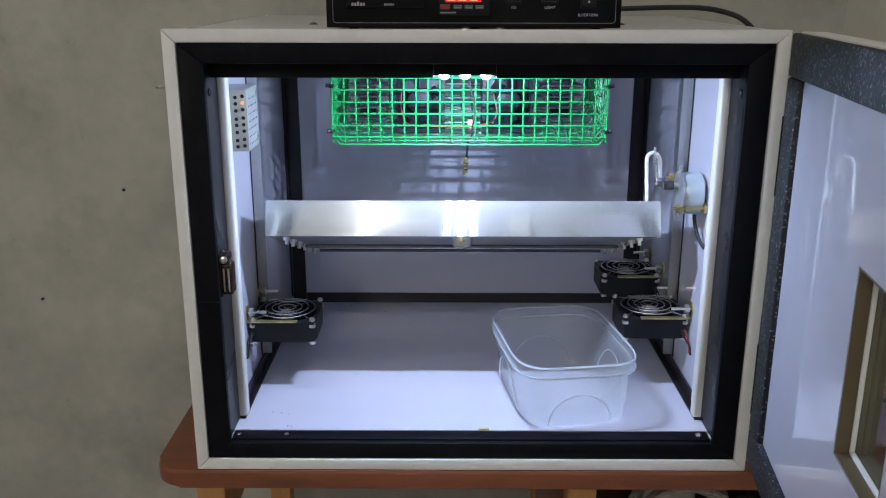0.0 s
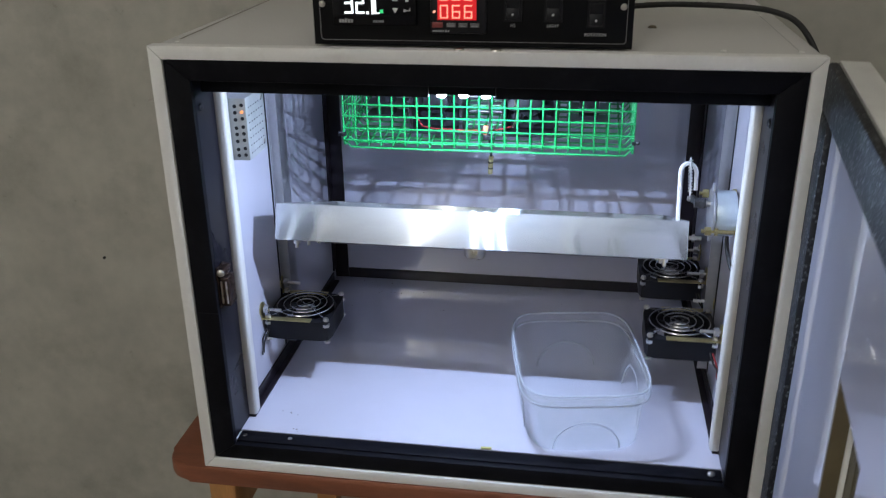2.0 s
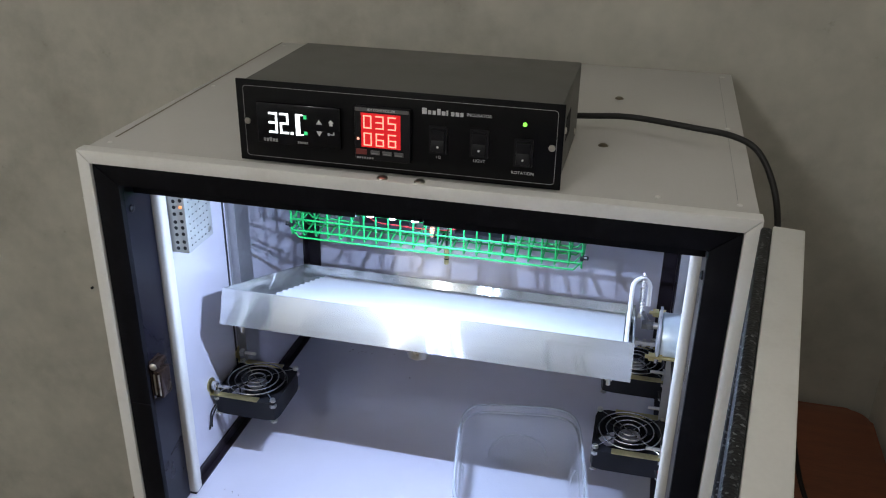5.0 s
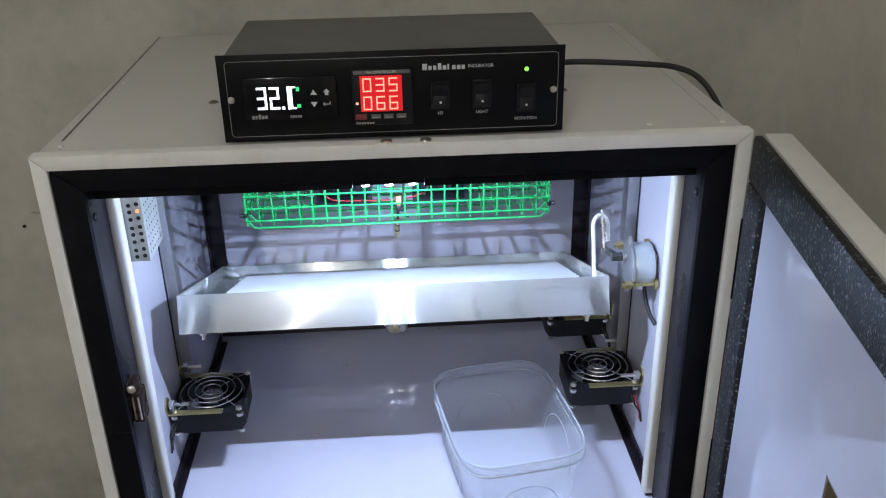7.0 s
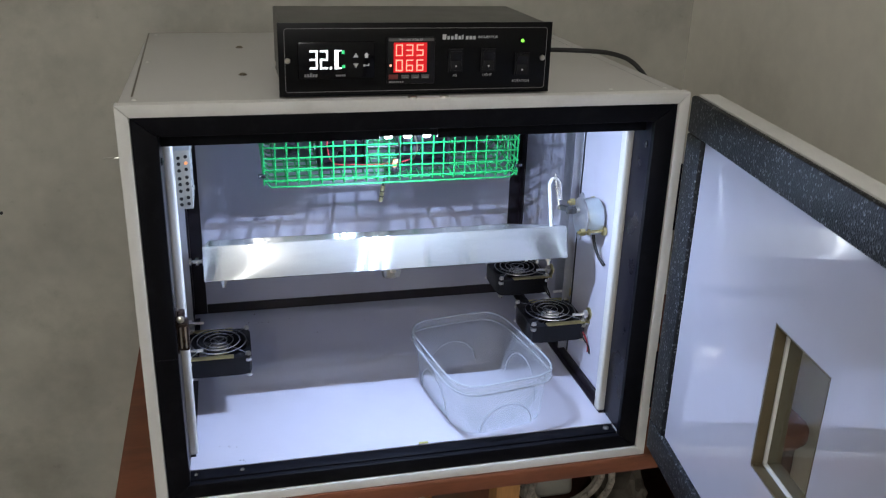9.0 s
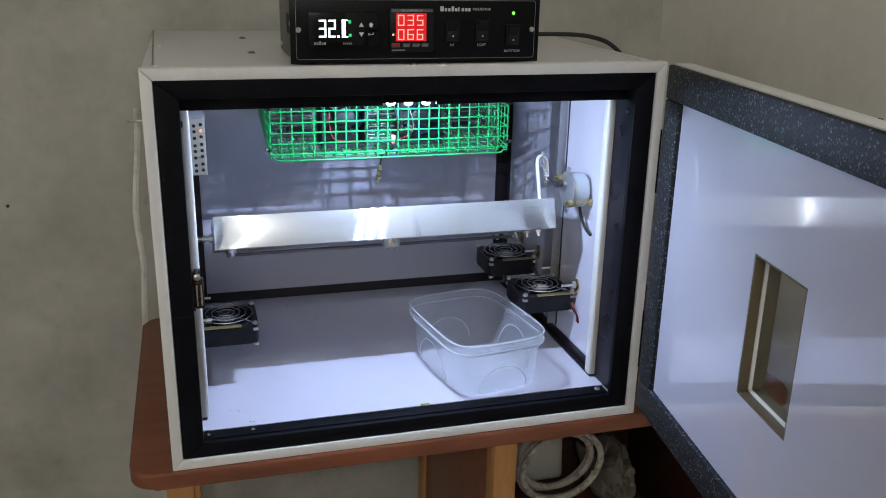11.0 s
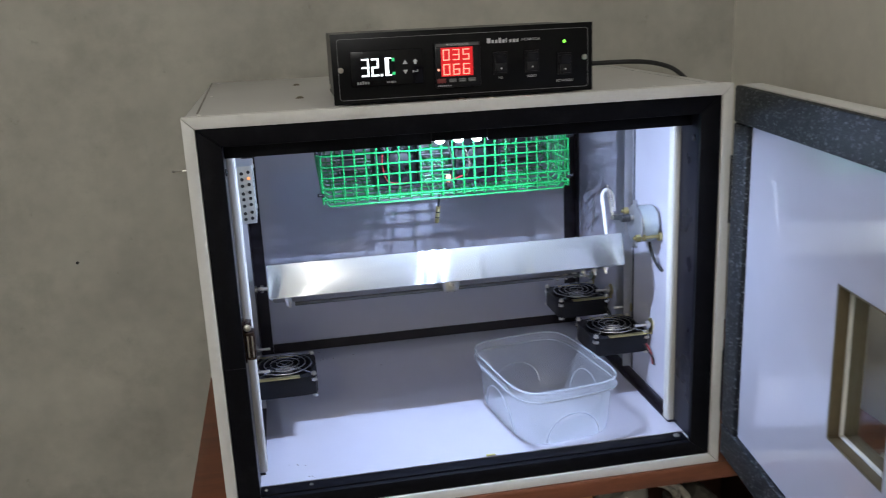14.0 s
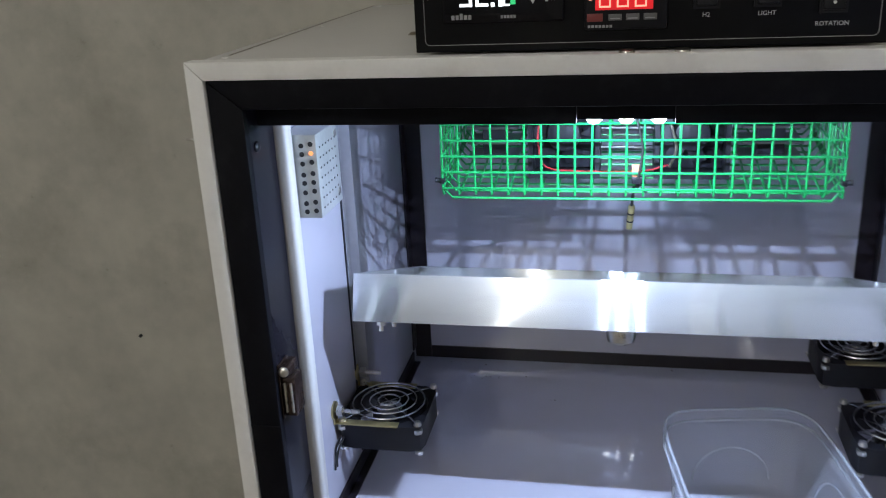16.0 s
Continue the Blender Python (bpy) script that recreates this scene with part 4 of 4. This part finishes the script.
def build_tub():
    bm = bmesh.new()
    n = 64

    def ring(wx, wy, z, p):
        out = []
        for k in range(n):
            t = 2 * math.pi * k / n
            c, s = math.cos(t), math.sin(t)
            out.append(bm.verts.new((wx * math.copysign(abs(c) ** (2 / p), c), wy * math.copysign(abs(s) ** (2 / p), s), z)))
        return out

    prof = [(0.0550, 0.0770, 0.0, 4.2), (0.0605, 0.0840, 0.0015, 4.4), (0.0625, 0.0860, 0.006, 4.6), (0.0662, 0.0915, 0.0610, 4.8), (0.0660, 0.0915, 0.0630, 5.0), (0.0712, 0.0966, 0.0638, 5.0), (0.0718, 0.0972, 0.0650, 5.0), (0.0710, 0.0964, 0.0662, 5.0), (0.0684, 0.0940, 0.0670, 5.0), (0.0692, 0.0948, 0.0765, 5.0), (0.0702, 0.0958, 0.0775, 5.0), (0.0708, 0.0964, 0.0762, 5.0)]
    rings = [ring(*p) for p in prof]
    for a, b in zip(rings, rings[1:]):
        for k in range(n):
            bm.faces.new((a[k], a[(k + 1) % n], b[(k + 1) % n], b[k]))
    bm.faces.new(list(reversed(rings[0])))
    bmesh.ops.recalc_face_normals(bm, faces=bm.faces)
    bmesh.ops.solidify(bm, geom=bm.faces[:], thickness=0.0009)
    t = thing("plastic_tub", pose(0.1095, 0.1210, IN_LOW + 0.0030, 0, 0, 9), "empty clear plastic food tub with rounded corners, standing open", "tub")
    part("tub_body", bm, TUB, t)
    part("rim", tube([(0.0707 * math.copysign(abs(math.cos(2 * math.pi * k / n)) ** 0.4, math.cos(2 * math.pi * k / n)), 0.0963 * math.copysign(abs(math.sin(2 * math.pi * k / n)) ** 0.4, math.sin(2 * math.pi * k / n)), 0.0770) for k in range(n)], 0.0013, 6, True), TUB_RIM, t)
    part("stacking_ledge", tube([(0.0714 * math.copysign(abs(math.cos(2 * math.pi * k / n)) ** 0.4, math.cos(2 * math.pi * k / n)), 0.0968 * math.copysign(abs(math.sin(2 * math.pi * k / n)) ** 0.4, math.sin(2 * math.pi * k / n)), 0.0650) for k in range(n)], 0.0010, 6, True), TUB_RIM, t)
    # raised arches on the four sides
    for turn, half, wall, tall in ((0, 0.036, 0.0870, 0.034), (180, 0.036, 0.0870, 0.034), (90, 0.044, 0.0636, 0.044), (270, 0.044, 0.0636, 0.044)):
        pts = []
        for k in range(13):
            a = math.pi * k / 12
            z = 0.006 + tall * math.sin(a)
            pts.append((half * math.cos(a), -(wall - 0.0020 + 0.085 * z + 0.0009), z))
        part("embossed_arch", moved(tube(pts, 0.0008, 6), pose(0, 0, 0, 0, 0, turn)), TUB_RIM, t)
    return t


build_tub()

# ---- the control box ----
FY, FZ0, FZ1, FX0, FX1 = 0.016, 1.2225, 1.2955, -0.1445, 0.1405


def flat(x, z, y=FY):
    """On the fascia: letters stand up and read from the front."""
    return pose(x, y, z, 90, 0, 0)


SEGS = {"0": "abcdef", "1": "bc", "2": "abged", "3": "abgcd", "5": "afgcd", "6": "afgedc", "C": "afed"}


def digit(ch, x, z, w, h, t, y0, y1):
    """One seven-bar figure; (x, z) is its lower left corner."""
    bars = {"a": (x, x + w, z + h - t, z + h), "g": (x, x + w, z + h / 2 - t / 2, z + h / 2 + t / 2), "d": (x, x + w, z, z + t), "f": (x, x + t, z + h / 2, z + h), "e": (x, x + t, z, z + h / 2), "b": (x + w - t, x + w, z + h / 2, z + h), "c": (x + w - t, x + w, z, z + h / 2)}
    e = t * 0.12
    return join(*[box(a + e, b - e, y0, y1, c + e, d - e) for a, b, c, d in (bars[k] for k in SEGS[ch])])


def build_control_box():
    c = thing("control_box", pose(0, 0, 0), "black and dark grey control box with two lit displays", "control box")
    part("case", box(FX0 + 0.005, FX1 - 0.003, FY + 0.0025, 0.172, FZ0 + 0.001, FZ1 - 0.002, 0.0012), CASE_GREY, c, "dark grey powder-coated case")
    part("fascia", box(FX0, FX1, FY, FY + 0.0022, FZ0, FZ1, 0.0005), PANEL_BLACK, c, "satin black fascia")
    y = FY
    # thin printed line with rounded corners
    x0, x1, z0, z1, r = FX0 + 0.0065, FX1 - 0.0055, FZ0 + 0.0045, FZ1 - 0.0055, 0.003
    pts = []
    for cx, cz, a0 in ((x1 - r, z1 - r, 0), (x0 + r, z1 - r, 90), (x0 + r, z0 + r, 180), (x1 - r, z0 + r, 270)):
        for k in range(6):
            a = radians(a0 + k * 18)
            pts.append((cx + r * math.cos(a), y, cz + r * math.sin(a)))
    part("border_line", tube(pts, 0.00028, 4, True), PRINT_GREY, c)
    for x in (-0.1355, 0.1315):
        part("fascia_screw", moved(lathe([(0.0030, 0), (0.0026, 0.0012), (0.0, 0.0016)], 12), pose(x, y, 1.2585, 90, 0, 0)), STEEL, c)
    # temperature display
    d = part("temperature_display", box(-0.1255, -0.0485, y - 0.004, y, 1.2405, 1.2775, 0.0015), SCREEN, c, "glossy black display with white figures")
    f = y - 0.0043
    for ch, x in (("3", -0.1143), ("2", -0.1040)):
        part("figure", digit(ch, x, 1.2505, 0.0086, 0.0192, 0.0025, f, f + 0.0004), WHITE_GLOW, d)
    part("figure", join(box(-0.0941, -0.0917, f, f + 0.0004, 1.2505, 1.2530), box(-0.0892, -0.0868, f, f + 0.0004, 1.2505, 1.2697)), WHITE_GLOW, d)
    part("unit_sign", digit("C", -0.0866, 1.2505, 0.0046, 0.0192, 0.0017, f, f + 0.0004), WHITE_GLOW, d)
    part("status_light", join(box(-0.0818, -0.0790, f, f + 0.0004, 1.2655, 1.2690, 0.0001), box(-0.0818, -0.0786, f, f + 0.0004, 1.2515, 1.2545, 0.0001)), GREEN_SOFT, d, "green status light")
    up = bmesh.new()
    for z0, z1 in ((1.2620, 1.2665), (1.2560, 1.2515)):
        vs = [up.verts.new(p) for p in ((-0.0705, f, z0), (-0.0650, f, z0), (-0.06775, f, z1))]
        up.faces.new(vs)
    part("arrow_keys", up, PRINT, d)
    home = bmesh.new()
    home.faces.new([home.verts.new(p) for p in ((-0.0585, f, 1.2615), (-0.0555, f, 1.2615), (-0.0555, f, 1.2640), (-0.0542, f, 1.2640), (-0.0570, f, 1.2668), (-0.0598, f, 1.2640), (-0.0585, f, 1.2640))])
    part("home_key", home, PRINT, d)
    part("enter_key", join(box(-0.0598, -0.0545, f, f + 0.0003, 1.2535, 1.2542), box(-0.0550, -0.0543, f, f + 0.0003, 1.2535, 1.2560), box(-0.0602, -0.0585, f, f + 0.0003, 1.2528, 1.2550)), PRINT, d)
    part("maker_mark", join(*[box(-0.1195 + i * 0.0027, -0.1175 + i * 0.0027, f, f + 0.0003, 1.2430, 1.2458 if i != 2 else 1.2468) for i in range(5)]), PRINT_GREY, d)
    part("model_mark", join(*[box(-0.0880 + i * 0.0020, -0.0866 + i * 0.0020, f, f + 0.0003, 1.2433, 1.2452) for i in range(5)]), PRINT_GREY, d)
    # humidity display
    d = part("humidity_display", box(-0.0360, 0.0135, y - 0.0055, y, 1.2345, 1.2815, 0.0015), BLACK_PLASTIC, c, "square black display with red figures")
    f = y - 0.0060
    part("display_window", box(-0.0295, 0.0050, f + 0.0002, f + 0.0007, 1.2465, 1.2765), RED_BACK, d, "glowing red window")
    for row, z in (("035", 1.2630), ("066", 1.2478)):
        for i, ch in enumerate(row):
            part("figure", digit(ch, -0.0275 + i * 0.0107, z, 0.0075, 0.0118, 0.0014, f - 0.0003, f + 0.0001), RED_GLOW, d)
    part("header_strip", box(-0.0345, 0.0120, f + 0.0002, f + 0.0006, 1.2778, 1.2808), GREY_KEY, d)
    part("header_text", text_mesh("RH CONTROLLER", 0.0030, flat(-0.0115, 1.2793, f + 0.0001)), PRINT, d)
    part("pilot", moved(lathe([(0.0014, 0), (0.0010, 0.0005), (0.0, 0.0007)], 10), pose(-0.0325, f + 0.0006, 1.2535, 90, 0, 0)), RED_GLOW, d, "red pilot lamp")
    part("red_key", box(-0.0345, -0.0250, f, f + 0.0007, 1.2398, 1.2445, 0.0002), DARK_RED, d)
    for i in range(3):
        part("key", box(-0.0215 + i * 0.0105, -0.0135 + i * 0.0105, f, f + 0.0007, 1.2402, 1.2440, 0.0002), GREY_KEY, d)
        part("key_mark", box(-0.0205 + i * 0.0105, -0.0145 + i * 0.0105, f - 0.0002, f, 1.2410, 1.2417), PRINT_GREY, d)
    part("model_mark", join(*[box(-0.0340 + i * 0.0022, -0.0324 + i * 0.0022, f + 0.0003, f + 0.0006, 1.2360, 1.2376) for i in range(7)]), PRINT_GREY, d)
    # maker's name as a plain shape, and the printed words
    bars = []
    for k, (wide, tall) in enumerate(((0.0040, 0.0052), (0.0026, 0.0034), (0.0026, 0.0034), (0.0028, 0.0052), (0.0030, 0.0034), (0.0014, 0.0044), (0.0028, 0.0034), (0.0030, 0.0034), (0.0026, 0.0034))):
        bars.append(moved(box(0.0, wide, -0.0002, 0.0002, 0.0, tall), Matrix.Translation((0.0222 + 0.0039 * k + (0.0012 if k else 0), y - 0.0001, 1.2783)) @ Matrix.Shear("XZ", 4, (0.22, 0))))
    part("name_mark", join(*bars), PRINT, c, "plain white printed name bars")
    part("word_incubator", text_mesh("INCUBATOR", 0.0037, flat(0.0705, 1.2805, y - 0.0002)), PRINT, c)
    for words, x, z in (("H2", 0.0365, 1.2415), ("LIGHT", 0.0715, 1.2415), ("ROTATION", 0.1085, 1.2345)):
        part("word", text_mesh(words, 0.0037, flat(x, z, y - 0.0002)), PRINT, c)
    for x, z in ((0.0365, 1.2570), (0.0715, 1.2570), (0.1085, 1.2525)):
        s = part("rocker_switch", ring_frame(x - 0.0078, x + 0.0078, z - 0.0118, z + 0.0118, x - 0.0060, x + 0.0060, z - 0.0100, z + 0.0100, y - 0.0025, y), BLACK_PLASTIC, c, "black rocker switch")
        bm = join(moved(box(-0.0058, 0.0058, -0.0012, 0.0012, -0.0099, 0.0, 0.0004), pose(x, y - 0.0018, z, -8, 0, 0)), moved(box(-0.0058, 0.0058, -0.0012, 0.0012, 0.0, 0.0099, 0.0004), pose(x, y - 0.0018, z, 12, 0, 0)))
        part("rocker", bm, BLACK_PLASTIC, s)
        part("switch_mark", moved(lathe([(0.0010, 0), (0.0010, 0.0003), (0.0, 0.0003)], 12), pose(x, y - 0.0037, z - 0.0055, 90, 0, 0)), PRINT, s)
    part("pilot_lamp", moved(lathe([(0.0018, 0), (0.0016, 0.0012), (0.0, 0.0022)], 12), pose(0.1085, y, 1.2765, 90, 0, 0)), GREEN_GLOW, c, "small green pilot lamp")
    # side vents and screws
    for sx, xx in ((-1, FX0 + 0.005), (1, FX1 - 0.003)):
        for i in range(6):
            part("vent_slot", box(xx - 0.0003, xx + 0.0003, 0.060 + i * 0.006, 0.063 + i * 0.006, 1.250, 1.272), HOLE, c)
        for yy, z in ((0.030, 1.230), (0.055, 1.262), (0.150, 1.232)):
            part("case_screw", moved(lathe([(0.0030, 0), (0.0026, 0.0012), (0.0, 0.0016)], 12), pose(xx, yy, z, 0, 90 * sx, 0)), STEEL, c)
    for x in (-0.12, 0.0, 0.12):
        part("foot", cylinder((x, 0.04, TOP + 0.0), (x, 0.04, FZ0 + 0.0015), 0.005, 12), BLACK_PLASTIC, c)
        part("foot", cylinder((x, 0.15, TOP + 0.0), (x, 0.15, FZ0 + 0.0015), 0.005, 12), BLACK_PLASTIC, c)
    return c


build_control_box()
cable_points = [(0.118, 0.1715, 1.237), (0.128, 0.186, 1.236), (0.150, 0.196, 1.235), (0.19, 0.196, 1.237), (0.25, 0.172, 1.2385), (0.285, 0.171, 1.234), (0.3075, 0.164, 1.2245), (0.322, 0.146, 1.204), (0.331, 0.130, 1.174), (0.343, 0.132, 1.10), (0.372, 0.22, 1.0), (0.402, 0.25, 0.915), (0.420, 0.25, 0.83), (0.447, 0.235, 0.765), (0.49, 0.203, 0.7535), (0.545, 0.16, 0.7535)]
solid("power_cable", tube(smooth_path(cable_points, 8), 0.0030, 10), CABLE, "black power cable over the cabinet side onto the table", "cable")
for sx in (-0.010, 0.023):
    solid("chrome_stud", moved(lathe([(0.0050, 0.0), (0.0046, 0.0012), (0.0030, 0.0022), (0.0, 0.0026)], 16), pose(sx, 0.0055, TOP + 0.0014)), STEEL, "small chrome stud on the cabinet's front edge", "stud")

# ---- below and beside the table ----
solid("low_shelf", box(0.16, 0.478, 0.16, 0.436, 0.0, 0.424, 0.004), DARK_WOOD, "dark brown low wooden box beneath the table", "wooden box")


def build_cord():
    random.seed(4)
    pts = []
    for i in range(4 * 24):
        a = 2 * math.pi * i / 24
        turn = i / 24
        r = 0.068 + 0.008 * math.sin(turn * 2.3 + 1)
        pts.append((0.318 + r * math.cos(a), 0.300 - 0.014 * turn - 0.012 * math.sin(a), 0.5055 + r * math.sin(a) * 0.98))
    solid("cord_coil", tube(pts, 0.0060, 8), ROPE, "coiled white braided flex standing on the low box", "cord")


build_cord()


def build_socket():
    s = thing("socket_board", pose(0.318, 0.335, 0.425, -6, 0, 0), "ivory plastic socket board leaning behind coiled flex", "socket")
    part("plate", box(-0.044, 0.044, 0, 0.03, 0, 0.128, 0.010, 3), SOCKET, s)
    part("rocker", box(-0.012, 0.012, -0.004, 0.002, 0.086, 0.108, 0.002), SCREEN, s)


build_socket()


def rag(name, cx, cy, z, rx, ry, h, seed, material, label, category):
    bm = bmesh.new()
    bmesh.ops.create_icosphere(bm, subdivisions=4, radius=1)
    for v in bm.verts:
        k = 1 + 0.34 * noise.noise(v.co * 1.6 + Vector((seed, 0, 0))) + 0.14 * noise.noise(v.co * 4.5 + Vector((0, seed, 0)))
        v.co = Vector((cx + v.co.x * rx * k, cy + v.co.y * ry * k, z + max(0.0, (v.co.z * 0.6 + 0.35) * k) * h))
    return solid(name, bm, material, label, category)


rag("sackcloth", 0.43, 0.30, 0.425, 0.045, 0.07, 0.085, 3.0, RAG, "crumpled grey-brown sacking beneath the table", "cloth")
rag("plastic_bag", -0.78, 0.36, 0.0, 0.16, 0.11, 0.12, 7.0, RAG, "crumpled dusty bag on the floor", "bag")
rag("plastic_bag", -0.98, 0.38, 0.0, 0.12, 0.10, 0.09, 11.0, mat("pale_dusty_plastic", (0.34, 0.31, 0.26), 0.6, vary=0.3, scale=12, fine=90, bump=0.4), "pale crumpled bag on the floor", "bag")
card, edge_pts = bmesh.new(), []
for k in range(31):
    x = -0.15 + 0.3 * k / 30
    edge_pts.append((x, 0.165 - 0.10 * k / 30 + 0.014 * noise.noise((x * 40, 1.3, 0)) + 0.006 * noise.noise((x * 160, 4.1, 0)) + (0.022 if k < 2 else 0)))
for y in (-0.003, 0.003):
    low = [card.verts.new((x, y, 0.0)) for x, _ in edge_pts]
    high = [card.verts.new((x, y, z)) for x, z in edge_pts]
    for k in range(30):
        card.faces.new((low[k], low[k + 1], high[k + 1], high[k]))
bmesh.ops.bridge_loops(card, edges=[e for e in card.edges if e.is_boundary])
solid("cardboard_sheet", card, CARD, "torn brown cardboard sheet leaning on the wall", "cardboard", at=pose(-0.72, 0.455, 0.0, -6, 0, 0))
solid("door_frame", box(-1.26, -1.135, 0.455, 0.4995, 0, 2.08, 0.004), DARK_WOOD, "dark red-brown wooden door frame on the wall", "door frame", "structure")

# ---- crumbs on the cabinet floor ----
random.seed(11)
crumbs = []
for cx, cy, count, spread in ((-0.165, 0.40, 12, 0.016), (-0.087, 0.351, 2, 0.006), (-0.215, 0.353, 2, 0.008), (-0.221, 0.066, 4, 0.006), (-0.203, 0.034, 3, 0.005), (-0.226, 0.435, 4, 0.010), (0.02, 0.42, 5, 0.05)):
    for _ in range(count):
        x, y, r = cx + random.gauss(0, spread), min(0.444, max(0.031, cy + random.gauss(0, spread * 0.6))), random.uniform(0.0004, 0.0010)
        crumbs.append(moved(lathe([(r, 0), (r * 0.8, r * 0.5), (0, r * 0.7)], 6, (1, random.uniform(0.5, 1.6))), pose(x, y, IN_LOW + 0.0019, 0, 0, random.uniform(0, 180))))
solid("crumbs", join(*crumbs), RAG, "dark crumbs and dirt scattered on the incubator floor", "dirt", "stuff")
solid("straw_chip", box(0.009, 0.021, 0.0280, 0.0310, LIP_LOW + 0.0006, LIP_LOW + 0.0024, 0.0004), mat("yellow_straw", (0.45, 0.42, 0.12), 0.6), "yellow-green chip on the opening's lower edge", "chip", at=pose(0, 0, -0.0002))
